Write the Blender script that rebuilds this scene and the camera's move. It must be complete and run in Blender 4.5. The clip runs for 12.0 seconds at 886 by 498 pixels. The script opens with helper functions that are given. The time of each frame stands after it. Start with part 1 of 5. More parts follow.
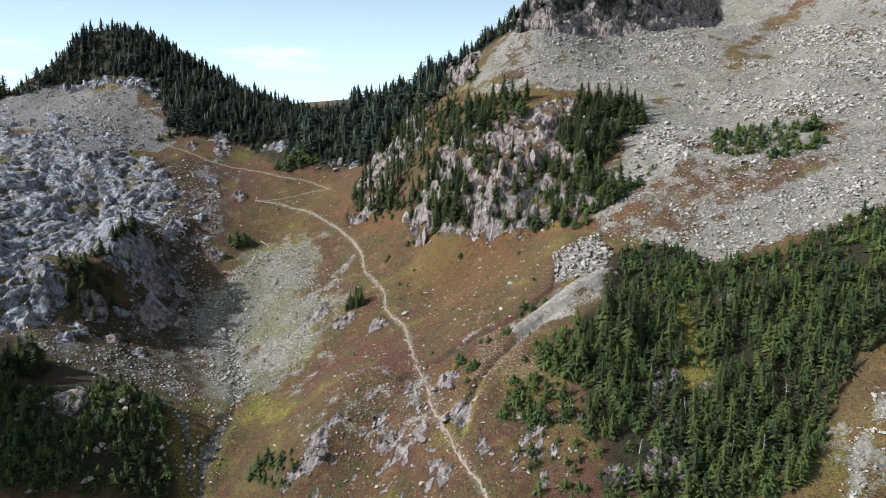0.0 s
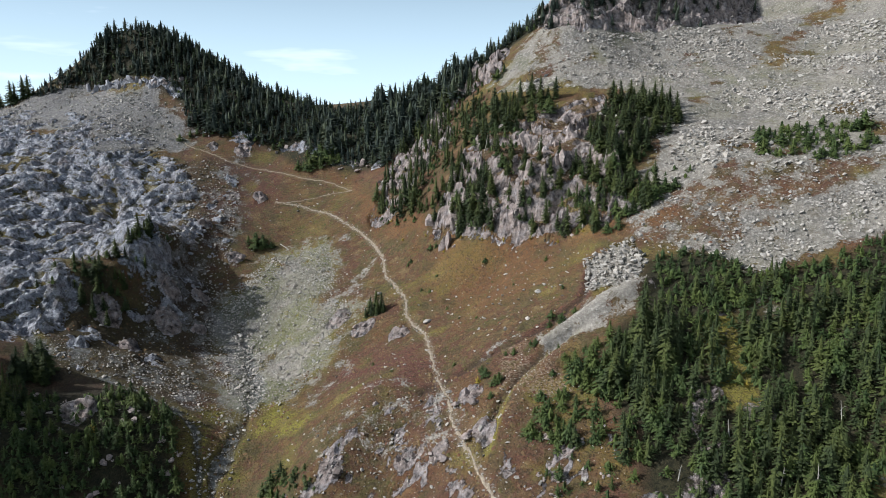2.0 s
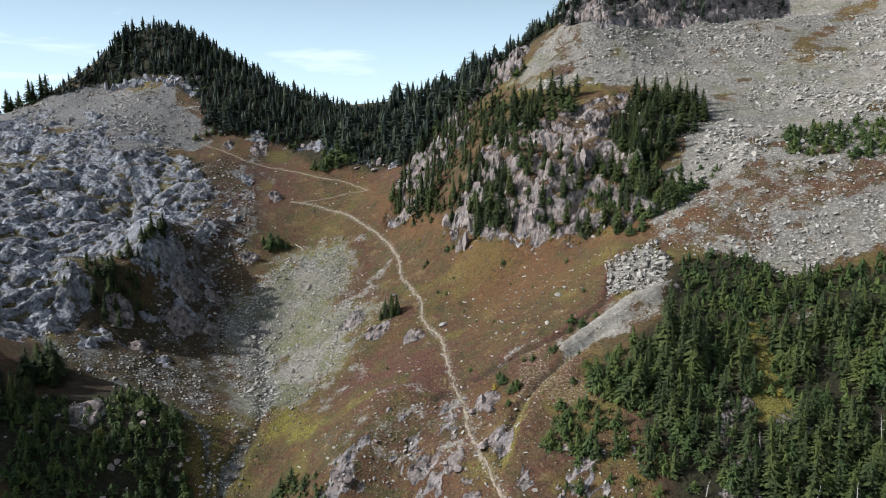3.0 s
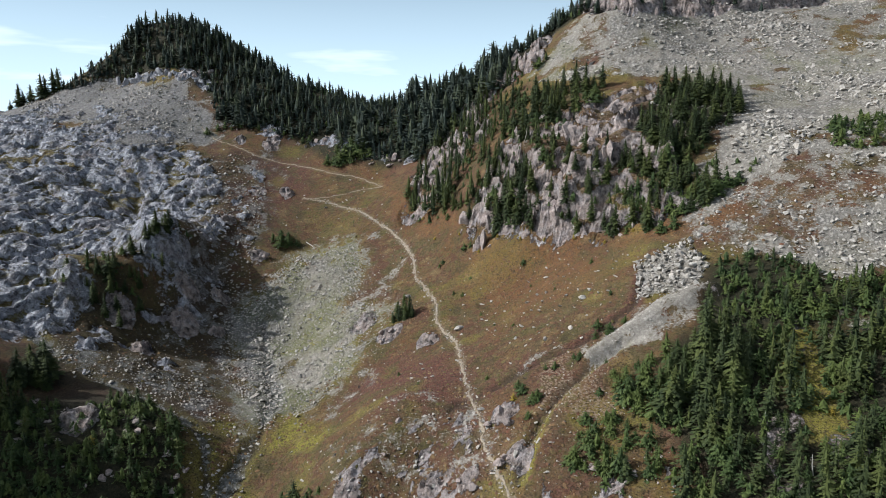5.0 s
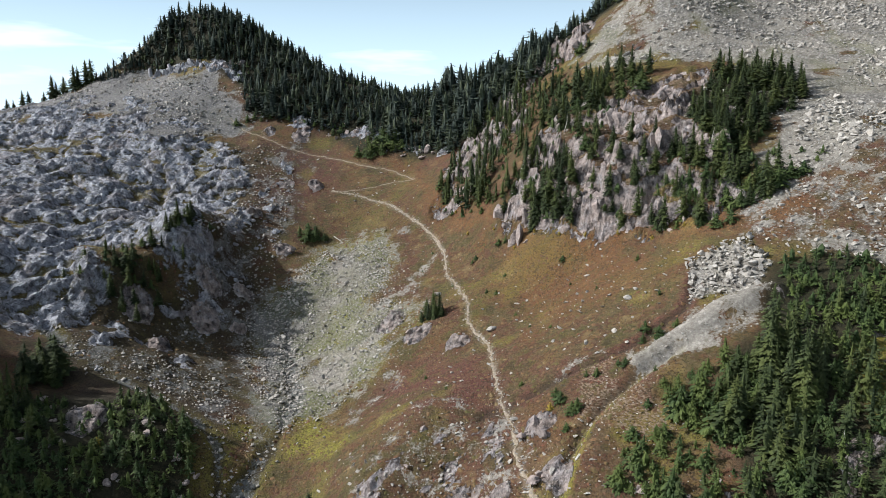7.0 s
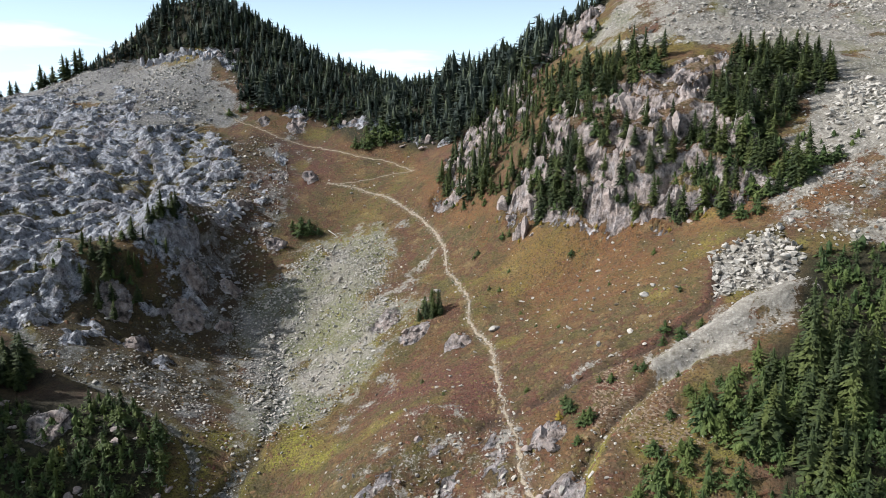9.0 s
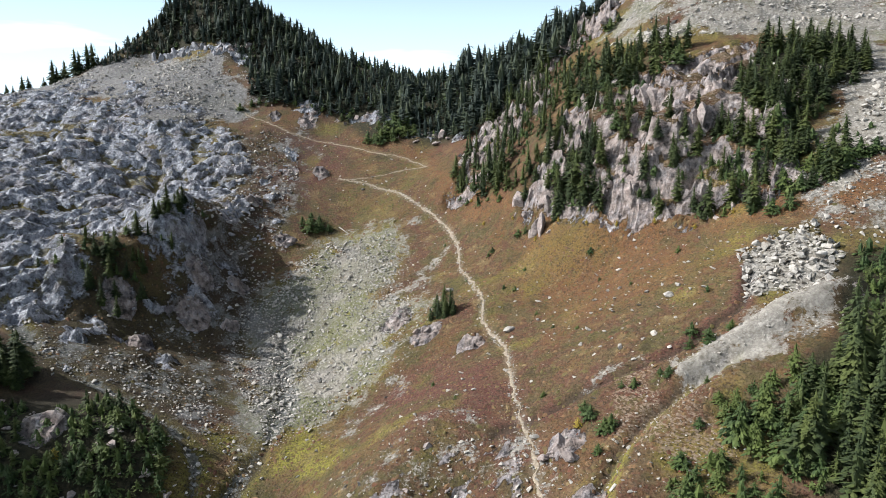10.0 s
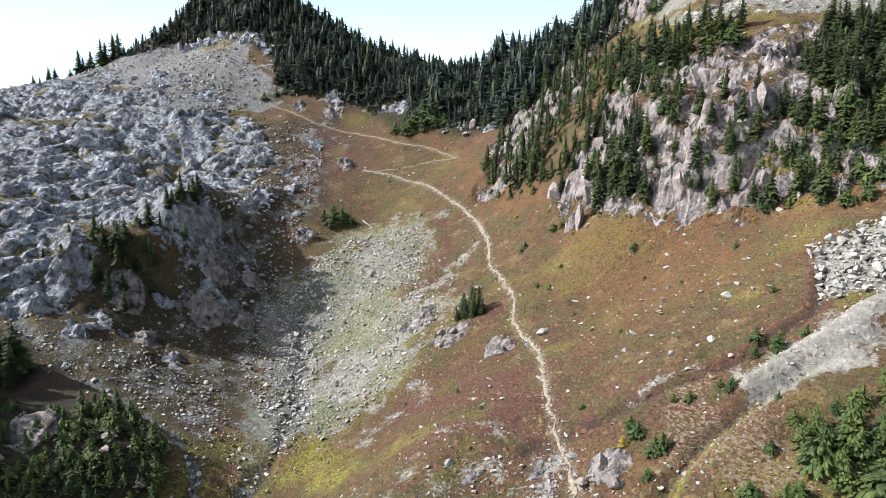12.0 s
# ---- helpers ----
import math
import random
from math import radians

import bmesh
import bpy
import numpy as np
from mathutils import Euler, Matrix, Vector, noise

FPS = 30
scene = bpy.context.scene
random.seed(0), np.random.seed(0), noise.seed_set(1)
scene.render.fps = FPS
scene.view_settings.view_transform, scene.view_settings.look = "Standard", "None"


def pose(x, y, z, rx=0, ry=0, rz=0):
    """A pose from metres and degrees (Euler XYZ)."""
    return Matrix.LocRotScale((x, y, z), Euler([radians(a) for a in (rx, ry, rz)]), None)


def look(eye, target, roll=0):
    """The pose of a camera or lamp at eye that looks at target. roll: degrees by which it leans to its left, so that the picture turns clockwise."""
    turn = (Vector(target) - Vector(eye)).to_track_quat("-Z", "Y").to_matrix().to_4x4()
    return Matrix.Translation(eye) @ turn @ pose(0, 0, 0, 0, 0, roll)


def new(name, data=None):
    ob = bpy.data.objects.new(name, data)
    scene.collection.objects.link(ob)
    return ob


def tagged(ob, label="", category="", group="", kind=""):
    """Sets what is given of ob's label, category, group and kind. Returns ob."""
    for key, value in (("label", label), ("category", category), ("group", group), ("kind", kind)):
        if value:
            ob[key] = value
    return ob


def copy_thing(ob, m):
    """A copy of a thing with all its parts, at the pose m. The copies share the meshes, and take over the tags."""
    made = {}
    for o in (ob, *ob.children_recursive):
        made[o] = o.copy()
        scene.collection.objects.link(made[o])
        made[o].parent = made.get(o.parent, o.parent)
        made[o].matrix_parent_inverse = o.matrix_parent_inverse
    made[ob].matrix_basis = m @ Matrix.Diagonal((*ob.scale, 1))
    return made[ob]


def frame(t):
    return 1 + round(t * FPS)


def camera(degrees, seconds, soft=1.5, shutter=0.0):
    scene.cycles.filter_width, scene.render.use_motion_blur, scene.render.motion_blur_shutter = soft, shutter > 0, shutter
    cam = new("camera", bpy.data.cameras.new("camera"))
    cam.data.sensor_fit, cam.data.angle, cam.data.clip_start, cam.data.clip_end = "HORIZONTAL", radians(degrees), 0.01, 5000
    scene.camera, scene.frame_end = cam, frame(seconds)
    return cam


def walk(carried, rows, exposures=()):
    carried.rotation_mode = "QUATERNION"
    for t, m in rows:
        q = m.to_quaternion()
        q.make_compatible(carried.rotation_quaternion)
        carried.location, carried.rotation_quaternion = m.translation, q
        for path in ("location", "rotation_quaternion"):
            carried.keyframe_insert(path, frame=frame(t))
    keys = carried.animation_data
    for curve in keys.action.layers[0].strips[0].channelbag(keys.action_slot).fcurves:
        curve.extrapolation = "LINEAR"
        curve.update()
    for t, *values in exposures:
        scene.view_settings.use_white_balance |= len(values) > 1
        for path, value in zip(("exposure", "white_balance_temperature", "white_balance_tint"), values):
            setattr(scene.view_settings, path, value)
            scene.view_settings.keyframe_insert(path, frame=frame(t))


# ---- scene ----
# ---- camera: a drone that flies up the basin, slowly turning to its left ----
cam = camera(64.50, 12.0, soft=0.75)
FLIGHT = [  # seconds, x, y, z, tilt, turn, lean
    (0, 0.00, -0.06, 99.98, 79.13, 0.00, -0.04),
    (0.5, 0.22, 2.40, 99.81, 79.17, -0.08, -0.06),
    (1, 0.40, 4.98, 99.63, 79.20, 0.10, -0.08),
    (1.5, 0.57, 7.68, 99.41, 79.23, 1.43, -0.09),
    (2, 0.73, 10.47, 99.12, 79.25, 2.17, -0.10),
    (2.5, 0.87, 13.37, 98.75, 79.27, 2.91, -0.11),
    (3, 0.99, 16.35, 98.27, 79.28, 3.71, -0.11),
    (3.2, 1.04, 17.57, 98.05, 79.29, 4.07, -0.11),
    (5, 1.32, 29.03, 95.38, 79.30, 5.38, -0.10),
    (5.5, 1.35, 32.35, 94.45, 79.30, 6.39, -0.09),
    (6, 1.35, 35.72, 93.45, 79.29, 7.30, -0.08),
    (6.5, 1.32, 39.12, 92.41, 79.29, 8.02, -0.06),
    (7, 1.25, 42.55, 91.34, 79.29, 8.44, -0.04),
    (7.2, 1.21, 43.94, 90.90, 79.29, 8.41, -0.04),
    (8.8, 0.67, 55.09, 87.41, 79.28, 8.70, 0.05),
    (9, 0.58, 56.50, 86.98, 79.28, 8.82, 0.06),
    (9.5, 0.31, 60.01, 85.92, 79.28, 9.43, 0.09),
    (10, -0.01, 63.52, 84.87, 79.28, 10.06, 0.13),
    (10.5, -0.35, 67.04, 83.83, 79.29, 10.76, 0.17),
    (11, -0.73, 70.55, 82.77, 79.30, 11.50, 0.21),
    (11.5, -1.13, 74.06, 81.67, 79.32, 12.13, 0.25),
    (12, -1.55, 77.58, 80.51, 79.34, 12.73, 0.30),
]


def flight_pose(x, y, z, tilt, turn, lean):
    return pose(x, y, z, tilt, 0, turn) @ pose(0, 0, 0, 0, 0, lean)


walk(cam, [(t, flight_pose(*row)) for t, *row in FLIGHT], exposures=[(0, 0.31, 6050, 10), (2.5, 0.12, 6050, 10), (5.5, 0.16, 6100, 10), (7, 0.29, 6150, 10), (9.5, 0.51, 6200, 10), (12, 0.84, 6080, 10)])

# ---- light: a clear autumn day with thin high cloud, the sun to the west ----
SUN_TURN, SUN_HEIGHT = radians(-96), radians(36)
SUN_WAY = Vector((math.sin(SUN_TURN) * math.cos(SUN_HEIGHT), math.cos(SUN_TURN) * math.cos(SUN_HEIGHT), math.sin(SUN_HEIGHT)))
world = bpy.data.worlds.new("sky")
scene.world = world
world.use_nodes = True
wt = world.node_tree
wt.nodes.clear()
sky = wt.nodes.new("ShaderNodeTexSky")
sky.sky_type, sky.sun_disc = "NISHITA", False
sky.sun_elevation, sky.sun_rotation, sky.altitude, sky.dust_density, sky.air_density = SUN_HEIGHT, SUN_TURN, 1500, 1.0, 1.0
coord, spread = wt.nodes.new("ShaderNodeTexCoord"), wt.nodes.new("ShaderNodeMapping")
spread.inputs["Scale"].default_value = (1.6, 1.2, 9.0)
wisps, amount, haze = wt.nodes.new("ShaderNodeTexNoise"), wt.nodes.new("ShaderNodeValToRGB"), wt.nodes.new("ShaderNodeMix")
wisps.inputs["Scale"].default_value, wisps.inputs["Detail"].default_value, wisps.inputs["Roughness"].default_value = 1.5, 5, 0.55
amount.color_ramp.elements[0].position, amount.color_ramp.elements[1].position = 0.73, 0.93
glow, lift = wt.nodes.new("ShaderNodeVectorMath"), wt.nodes.new("ShaderNodeMath")  # thin cloud thickens towards the sun
glow.operation = "DOT_PRODUCT"
glow.inputs[1].default_value = tuple(SUN_WAY)
lift.operation, lift.inputs[1].default_value = "MULTIPLY_ADD", 0.5
amount.color_ramp.elements[1].color = (0.85, 0.85, 0.85, 1)
haze.data_type = "RGBA"
haze.inputs["B"].default_value = (27, 28, 28.5, 1)
# haze brightens the sky towards the horizon
axes, low = wt.nodes.new("ShaderNodeSeparateXYZ"), wt.nodes.new("ShaderNodeMapRange")
low.inputs["From Min"].default_value, low.inputs["From Max"].default_value, low.inputs["To Min"].default_value, low.inputs["To Max"].default_value = 0.0, 0.31, 0.85, 0.0
veil = wt.nodes.new("ShaderNodeMix")
veil.data_type = "RGBA"
veil.inputs["B"].default_value = (17.5, 22.5, 25.5, 1)
back, out = wt.nodes.new("ShaderNodeBackground"), wt.nodes.new("ShaderNodeOutputWorld")
back.inputs["Strength"].default_value = 0.05
for a, b in ((coord.outputs["Generated"], spread.inputs["Vector"]), (spread.outputs["Vector"], wisps.inputs["Vector"]), (coord.outputs["Generated"], glow.inputs[0]), (glow.outputs["Value"], lift.inputs[0]), (wisps.outputs["Fac"], lift.inputs[2]), (lift.outputs[0], amount.inputs["Fac"]),
             (amount.outputs["Color"], haze.inputs["Factor"]), (coord.outputs["Generated"], axes.inputs[0]), (axes.outputs["Z"], low.inputs["Value"]), (low.outputs["Result"], veil.inputs["Factor"]), (sky.outputs["Color"], veil.inputs["A"]), (veil.outputs["Result"], haze.inputs["A"]), (haze.outputs["Result"], back.inputs["Color"]), (back.outputs["Background"], out.inputs["Surface"])):
    wt.links.new(a, b)
sun = new("sun", bpy.data.lights.new("sun", "SUN"))
sun.data.energy, sun.data.angle, sun.data.color = 4.9, radians(0.53), (1.0, 0.965, 0.92)
sun.matrix_world = look(SUN_WAY * 500, (0, 0, 0))

# ---- materials ----
class Nodes:
    """A node material written as plain calls."""

    def __init__(self, name, roughness=0.9):
        self.mat = bpy.data.materials.new(name)
        self.mat.use_nodes = True
        self.tree = self.mat.node_tree
        self.bsdf = self.tree.nodes["Principled BSDF"]
        self.bsdf.inputs["Roughness"].default_value = roughness
        self.bsdf.inputs["Specular IOR Level"].default_value = 0.25
        self.place = self.tree.nodes.new("ShaderNodeNewGeometry").outputs["Position"]

    def put(self, socket, value):
        if isinstance(value, bpy.types.NodeSocket):
            self.tree.links.new(value, socket)
        elif isinstance(value, tuple) and len(value) == 3 and socket.type == "RGBA":
            socket.default_value = (*value, 1)
        else:
            socket.default_value = value

    def noise(self, scale, detail=4, rough=0.6, stretch=None, where=None):
        n = self.tree.nodes.new("ShaderNodeTexNoise")
        vec = where or self.place
        if stretch:
            m = self.tree.nodes.new("ShaderNodeMapping")
            m.inputs["Scale"].default_value = stretch
            self.put(m.inputs["Vector"], vec)
            vec = m.outputs["Vector"]
        self.put(n.inputs["Vector"], vec)
        n.inputs["Scale"].default_value, n.inputs["Detail"].default_value, n.inputs["Roughness"].default_value = scale, detail, rough
        return n.outputs["Fac"]

    def cells(self, scale, feature="F1", stretch=None, where=None):
        n = self.tree.nodes.new("ShaderNodeTexVoronoi")
        n.feature = feature
        vec = where or self.place
        if stretch:
            m = self.tree.nodes.new("ShaderNodeMapping")
            m.inputs["Scale"].default_value = stretch
            self.put(m.inputs["Vector"], vec)
            vec = m.outputs["Vector"]
        self.put(n.inputs["Vector"], vec)
        n.inputs["Scale"].default_value = scale
        return n

    def ramp(self, fac, *stops):
        n = self.tree.nodes.new("ShaderNodeValToRGB")
        el = n.color_ramp.elements
        while len(el) < len(stops):
            el.new(0.5)
        for e, (at, colour) in zip(el, stops):
            e.position = at
            e.color = (*colour, 1) if isinstance(colour, tuple) else (colour, colour, colour, 1)
        self.put(n.inputs["Fac"], fac)
        return n.outputs["Color"]

    def mix(self, fac, a, b, blend="MIX"):
        n = self.tree.nodes.new("ShaderNodeMix")
        n.data_type, n.blend_type = "RGBA", blend
        self.put(n.inputs["Factor"], fac)
        self.put(n.inputs["A"], a)
        self.put(n.inputs["B"], b)
        return n.outputs["Result"]

    def math(self, op, a, b=0.0, c=0.0):
        n = self.tree.nodes.new("ShaderNodeMath")
        n.operation = op
        self.put(n.inputs[0], a)
        self.put(n.inputs[1], b)
        self.put(n.inputs[2], c)
        return n.outputs[0]

    def split(self, name):
        n = self.tree.nodes.new("ShaderNodeVertexColor")
        n.layer_name = name
        s = self.tree.nodes.new("ShaderNodeSeparateColor")
        self.put(s.inputs[0], n.outputs["Color"])
        return s.outputs[0], s.outputs[1], s.outputs[2]

    def random(self):
        return self.tree.nodes.new("ShaderNodeObjectInfo").outputs["Random"]

    def island(self):
        return self.tree.nodes.new("ShaderNodeNewGeometry").outputs["Random Per Island"]

    def done(self, colour, bump=None, distance=0.1, strength=0.6):
        self.put(self.bsdf.inputs["Base Color"], colour)
        if bump is not None:
            b = self.tree.nodes.new("ShaderNodeBump")
            b.inputs["Distance"].default_value, b.inputs["Strength"].default_value = distance, strength
            self.put(b.inputs["Height"], bump)
            self.put(self.bsdf.inputs["Normal"], b.outputs["Normal"])
        return self.mat


def ground_material():
    n = Nodes("mountain_ground", 0.95)
    rock, scree, soil = n.split("stone")      # bedrock, loose stones, bare dirt
    red, gold, green = n.split("plants")      # autumn red, orange and straw, moss and grass
    mid, fine = n.noise(0.35, 5), n.noise(2.6, 4, 0.7)
    # broken edges where stone meets plants
    rock = n.ramp(n.math("ADD", rock, n.math("MULTIPLY", n.math("SUBTRACT", n.noise(0.8, 7, 0.72), 0.5), 1.6)), (0.4, 0.0), (0.52, 1.0))
    grain = n.math("MINIMUM", n.math("ADD", n.math("MULTIPLY", scree, 4.0), 0.45), 1.0)
    scree = n.ramp(n.math("MULTIPLY_ADD", grain, n.math("ADD", n.math("MULTIPLY", n.math("SUBTRACT", n.noise(1.5, 6, 0.78), 0.5), 2.2), n.math("MULTIPLY", n.math("SUBTRACT", n.noise(0.22, 5, 0.6), 0.5), 2.6)), scree), (0.36, 0.0), (0.6, 1.0))
    tuft = n.noise(1.1, 6, 0.75)
    patches = n.noise(0.16, 6, 0.62)
    second = n.noise(0.23, 5, 0.6, (1.0, 1.0, 1.0), None)
    # heather and low shrubs in patches
    heath = n.ramp(patches, (0.34, (0.05, 0.046, 0.016)), (0.42, (0.1, 0.088, 0.028)), (0.47, (0.122, 0.08, 0.034)), (0.52, (0.1, 0.053, 0.031)), (0.57, (0.15, 0.095, 0.037)), (0.64, (0.2, 0.155, 0.07)))
    heath = n.mix(n.ramp(second, (0.5, 0.0), (0.56, 0.75)), heath, n.ramp(tuft, (0.38, (0.055, 0.06, 0.02)), (0.6, (0.135, 0.12, 0.05))))
    heath = n.mix(n.ramp(mid, (0.57, 0.0), (0.64, 0.5)), heath, (0.115, 0.05, 0.034))
    heath = n.mix(n.math("MULTIPLY", red, n.ramp(patches, (0.4, 0.35), (0.5, 0.95))), heath, n.ramp(fine, (0.35, (0.075, 0.034, 0.026)), (0.65, (0.165, 0.07, 0.052))))
    heath = n.mix(n.math("MULTIPLY", gold, n.ramp(tuft, (0.4, 0.2), (0.54, 0.9))), heath, n.ramp(fine, (0.35, (0.12, 0.06, 0.02)), (0.65, (0.255, 0.125, 0.045))))
    heath = n.mix(n.math("MULTIPLY", green, n.ramp(tuft, (0.36, 0.35), (0.52, 1.0))), heath, n.ramp(fine, (0.35, (0.12, 0.125, 0.018)), (0.65, (0.35, 0.35, 0.055))))
    heath = n.mix(n.ramp(fine, (0.36, 0.7), (0.47, 0.0)), heath, (0.024, 0.021, 0.011))
    heath = n.mix(n.ramp(n.noise(1.3, 4, 0.65, (0.4, 0.4, 2.6)), (0.56, 0.0), (0.65, 0.4)), heath, n.ramp(fine, (0.35, (0.14, 0.108, 0.064)), (0.65, (0.25, 0.2, 0.125))))
    heath = n.mix(n.ramp(n.noise(0.65, 6, 0.72), (0.37, 0.65), (0.47, 0.0)), heath, n.ramp(fine, (0.35, (0.03, 0.027, 0.014)), (0.65, (0.075, 0.06, 0.03))))
    litter_shade, damp_shade, bare = n.split("cover")     # needle litter darkened as canopy shade, wet soil and painted shade, pale dust
    dashes = n.noise(1.5, 4, 0.6, (0.8, 0.8, 3.2))
    heath = n.mix(n.math("MULTIPLY", n.ramp(bare, (0.86, 0.15), (0.97, 1.0)), n.ramp(dashes, (0.49, 0.0), (0.56, 0.85))), heath, n.ramp(fine, (0.35, (0.2, 0.163, 0.115)), (0.65, (0.36, 0.305, 0.23))))
    # needle litter near black, canopy shade included in the tone
    heath = n.mix(litter_shade, heath, n.ramp(tuft, (0.38, (0.014, 0.017, 0.008)), (0.62, (0.05, 0.05, 0.024))))
    # wet soil tone, also painted as shade in the hollow
    heath = n.mix(n.math("MULTIPLY", damp_shade, 0.88), heath, n.ramp(fine, (0.35, (0.018, 0.016, 0.011)), (0.65, (0.062, 0.053, 0.036))))
    heath = n.mix(n.ramp(n.noise(4.5, 3, 0.7), (0.58, 0.0), (0.7, 0.35)), heath, (0.21, 0.165, 0.095))
    heath = n.mix(1.0, heath, (0.74, 0.665, 0.66), "MULTIPLY")
    # loose stone
    rubble = n.noise(0.9, 6, 0.75)
    shaken = n.tree.nodes.new("ShaderNodeVectorMath")
    shaken.operation = "ADD"
    n.put(shaken.inputs[0], n.place)
    n.put(shaken.inputs[1], n.math("MULTIPLY", n.noise(0.8, 4, 0.7), 2.2))
    chips = n.cells(1.15, where=shaken.outputs[0])
    grit = n.ramp(n.math("MULTIPLY", chips.outputs["Color"], 1.0), (0.15, (0.15, 0.137, 0.118)), (0.5, (0.29, 0.267, 0.234)), (0.88, (0.5, 0.466, 0.415)))
    grit = n.mix(n.ramp(chips.outputs["Distance"], (0.34, 0.0), (0.6, 0.85)), grit, (0.05, 0.046, 0.04))
    grit = n.mix(n.ramp(rubble, (0.4, 0.8), (0.52, 0.0)), grit, n.ramp(fine, (0.35, (0.05, 0.045, 0.038)), (0.65, (0.2, 0.18, 0.152))))
    grit = n.mix(n.ramp(rubble, (0.56, 0.0), (0.66, 0.7)), grit, (0.48, 0.45, 0.4))
    grit = n.mix(n.ramp(n.noise(0.12, 4), (0.38, 0.0), (0.62, 0.6)), grit, n.ramp(n.noise(3.4, 4, 0.7), (0.36, (0.17, 0.148, 0.115)), (0.62, (0.4, 0.362, 0.295))))
    grit = n.mix(0.25, grit, n.ramp(fine, (0.35, (0.075, 0.07, 0.063)), (0.68, (0.38, 0.365, 0.335))))
    grit = n.mix(n.math("MULTIPLY", green, n.ramp(tuft, (0.38, 0.0), (0.52, 0.9))), grit, n.ramp(fine, (0.3, (0.05, 0.055, 0.015)), (0.7, (0.16, 0.165, 0.06))))
    grit = n.mix(n.ramp(n.noise(0.4, 5, 0.65), (0.55, 0.0), (0.66, 0.6)), grit, (0.085, 0.07, 0.045))
    grit = n.mix(n.math("MULTIPLY", bare, 0.7), grit, n.ramp(rubble, (0.38, (0.17, 0.15, 0.125)), (0.6, (0.37, 0.34, 0.292))))
    # same mask on loose stone: dark wet stones, shade and bluish haze
    grit = n.mix(n.math("MULTIPLY", damp_shade, 0.6), grit, n.ramp(rubble, (0.4, (0.03, 0.031, 0.036)), (0.6, (0.165, 0.172, 0.192))))
    # bedrock
    bands = n.noise(0.5, 8, 0.68, (1.0, 1.0, 0.8))
    slab = n.ramp(bands, (0.34, (0.06, 0.063, 0.074)), (0.42, (0.25, 0.256, 0.284)), (0.52, (0.41, 0.417, 0.45)), (0.63, (0.62, 0.625, 0.655)))
    bent = n.tree.nodes.new("ShaderNodeVectorMath")
    bent.operation = "MULTIPLY_ADD"
    n.put(bent.inputs[0], n.place)
    bent.inputs[1].default_value = (1.0, 1.0, 0.5)
    n.put(bent.inputs[2], n.math("MULTIPLY", n.noise(0.35, 5, 0.7), 8.0))
    blocks, seams = n.cells(0.45, where=bent.outputs[0]), n.cells(0.45, "DISTANCE_TO_EDGE", where=bent.outputs[0])
    slab = n.mix(1.0, slab, n.ramp(n.math("MULTIPLY", blocks.outputs["Color"], 1.0), (0.1, 0.75), (0.5, 1.0), (0.9, 1.2)), "MULTIPLY")
    slab = n.mix(n.ramp(n.noise(0.09, 3), (0.5, 0.0), (0.7, 0.55)), slab, (0.25, 0.19, 0.165))
    cracks = n.noise(0.9, 6, 0.7, (1.0, 1.0, 0.75))
    slab = n.mix(n.ramp(cracks, (0.36, 0.95), (0.4, 0.0)), slab, (0.03, 0.03, 0.03))
    slab = n.mix(n.ramp(seams.outputs["Distance"], (0.01, 0.6), (0.05, 0.0)), slab, (0.05, 0.048, 0.05))
    fissures = n.noise(0.6, 5, 0.65, (1.0, 1.0, 0.2))
    slab = n.mix(n.math("MULTIPLY", n.math("MULTIPLY_ADD", bare, 0.7, 0.25), n.ramp(fissures, (0.4, 1.0), (0.45, 0.0))), slab, (0.03, 0.027, 0.027))
    slab = n.mix(n.ramp(n.noise(0.3, 5, 0.65), (0.55, 0.0), (0.63, 0.75)), slab, n.ramp(fine, (0.35, (0.05, 0.05, 0.018)), (0.65, (0.11, 0.09, 0.04))))
    slab = n.mix(n.math("MULTIPLY", bare, n.ramp(mid, (0.35, 0.6), (0.6, 1.0))), slab, n.ramp(bands, (0.36, (0.05, 0.04, 0.035)), (0.45, (0.2, 0.162, 0.143)), (0.6, (0.43, 0.353, 0.315))))
    dirt = n.ramp(fine, (0.3, (0.17, 0.135, 0.095)), (0.7, (0.33, 0.28, 0.21)))
    colour = n.mix(scree, heath, grit)
    colour = n.mix(rock, colour, slab)
    colour = n.mix(soil, colour, dirt)
    bump = n.math("ADD", n.math("MULTIPLY", tuft, 1.2), n.math("MULTIPLY", fine, 0.5))
    joints = n.math("MULTIPLY_ADD", blocks.outputs["Distance"], -0.8, n.math("MULTIPLY", fissures, 1.2))
    bump = n.math("ADD", bump, n.math("MULTIPLY", n.math("ADD", joints, n.math("ADD", bands, n.math("MULTIPLY", cracks, 1.5))), n.math("MULTIPLY", rock, 2.0)))
    return n.done(colour, bump, 0.4, 1.0)


def stone_material(name, dark, light, warm):
    n = Nodes(name, 0.9)
    shade = n.mix(n.island(), n.mix(n.random(), dark, light), light)
    grain = n.noise(1.6, 6, 0.7)
    colour = n.mix(n.ramp(grain, (0.35, 0.75), (0.62, 0.0)), shade, dark)
    colour = n.mix(n.ramp(n.noise(0.5, 3), (0.5, 0.0), (0.7, 0.5)), colour, warm)
    return n.done(colour, n.noise(2.2, 6, 0.7), 0.16, 0.8)


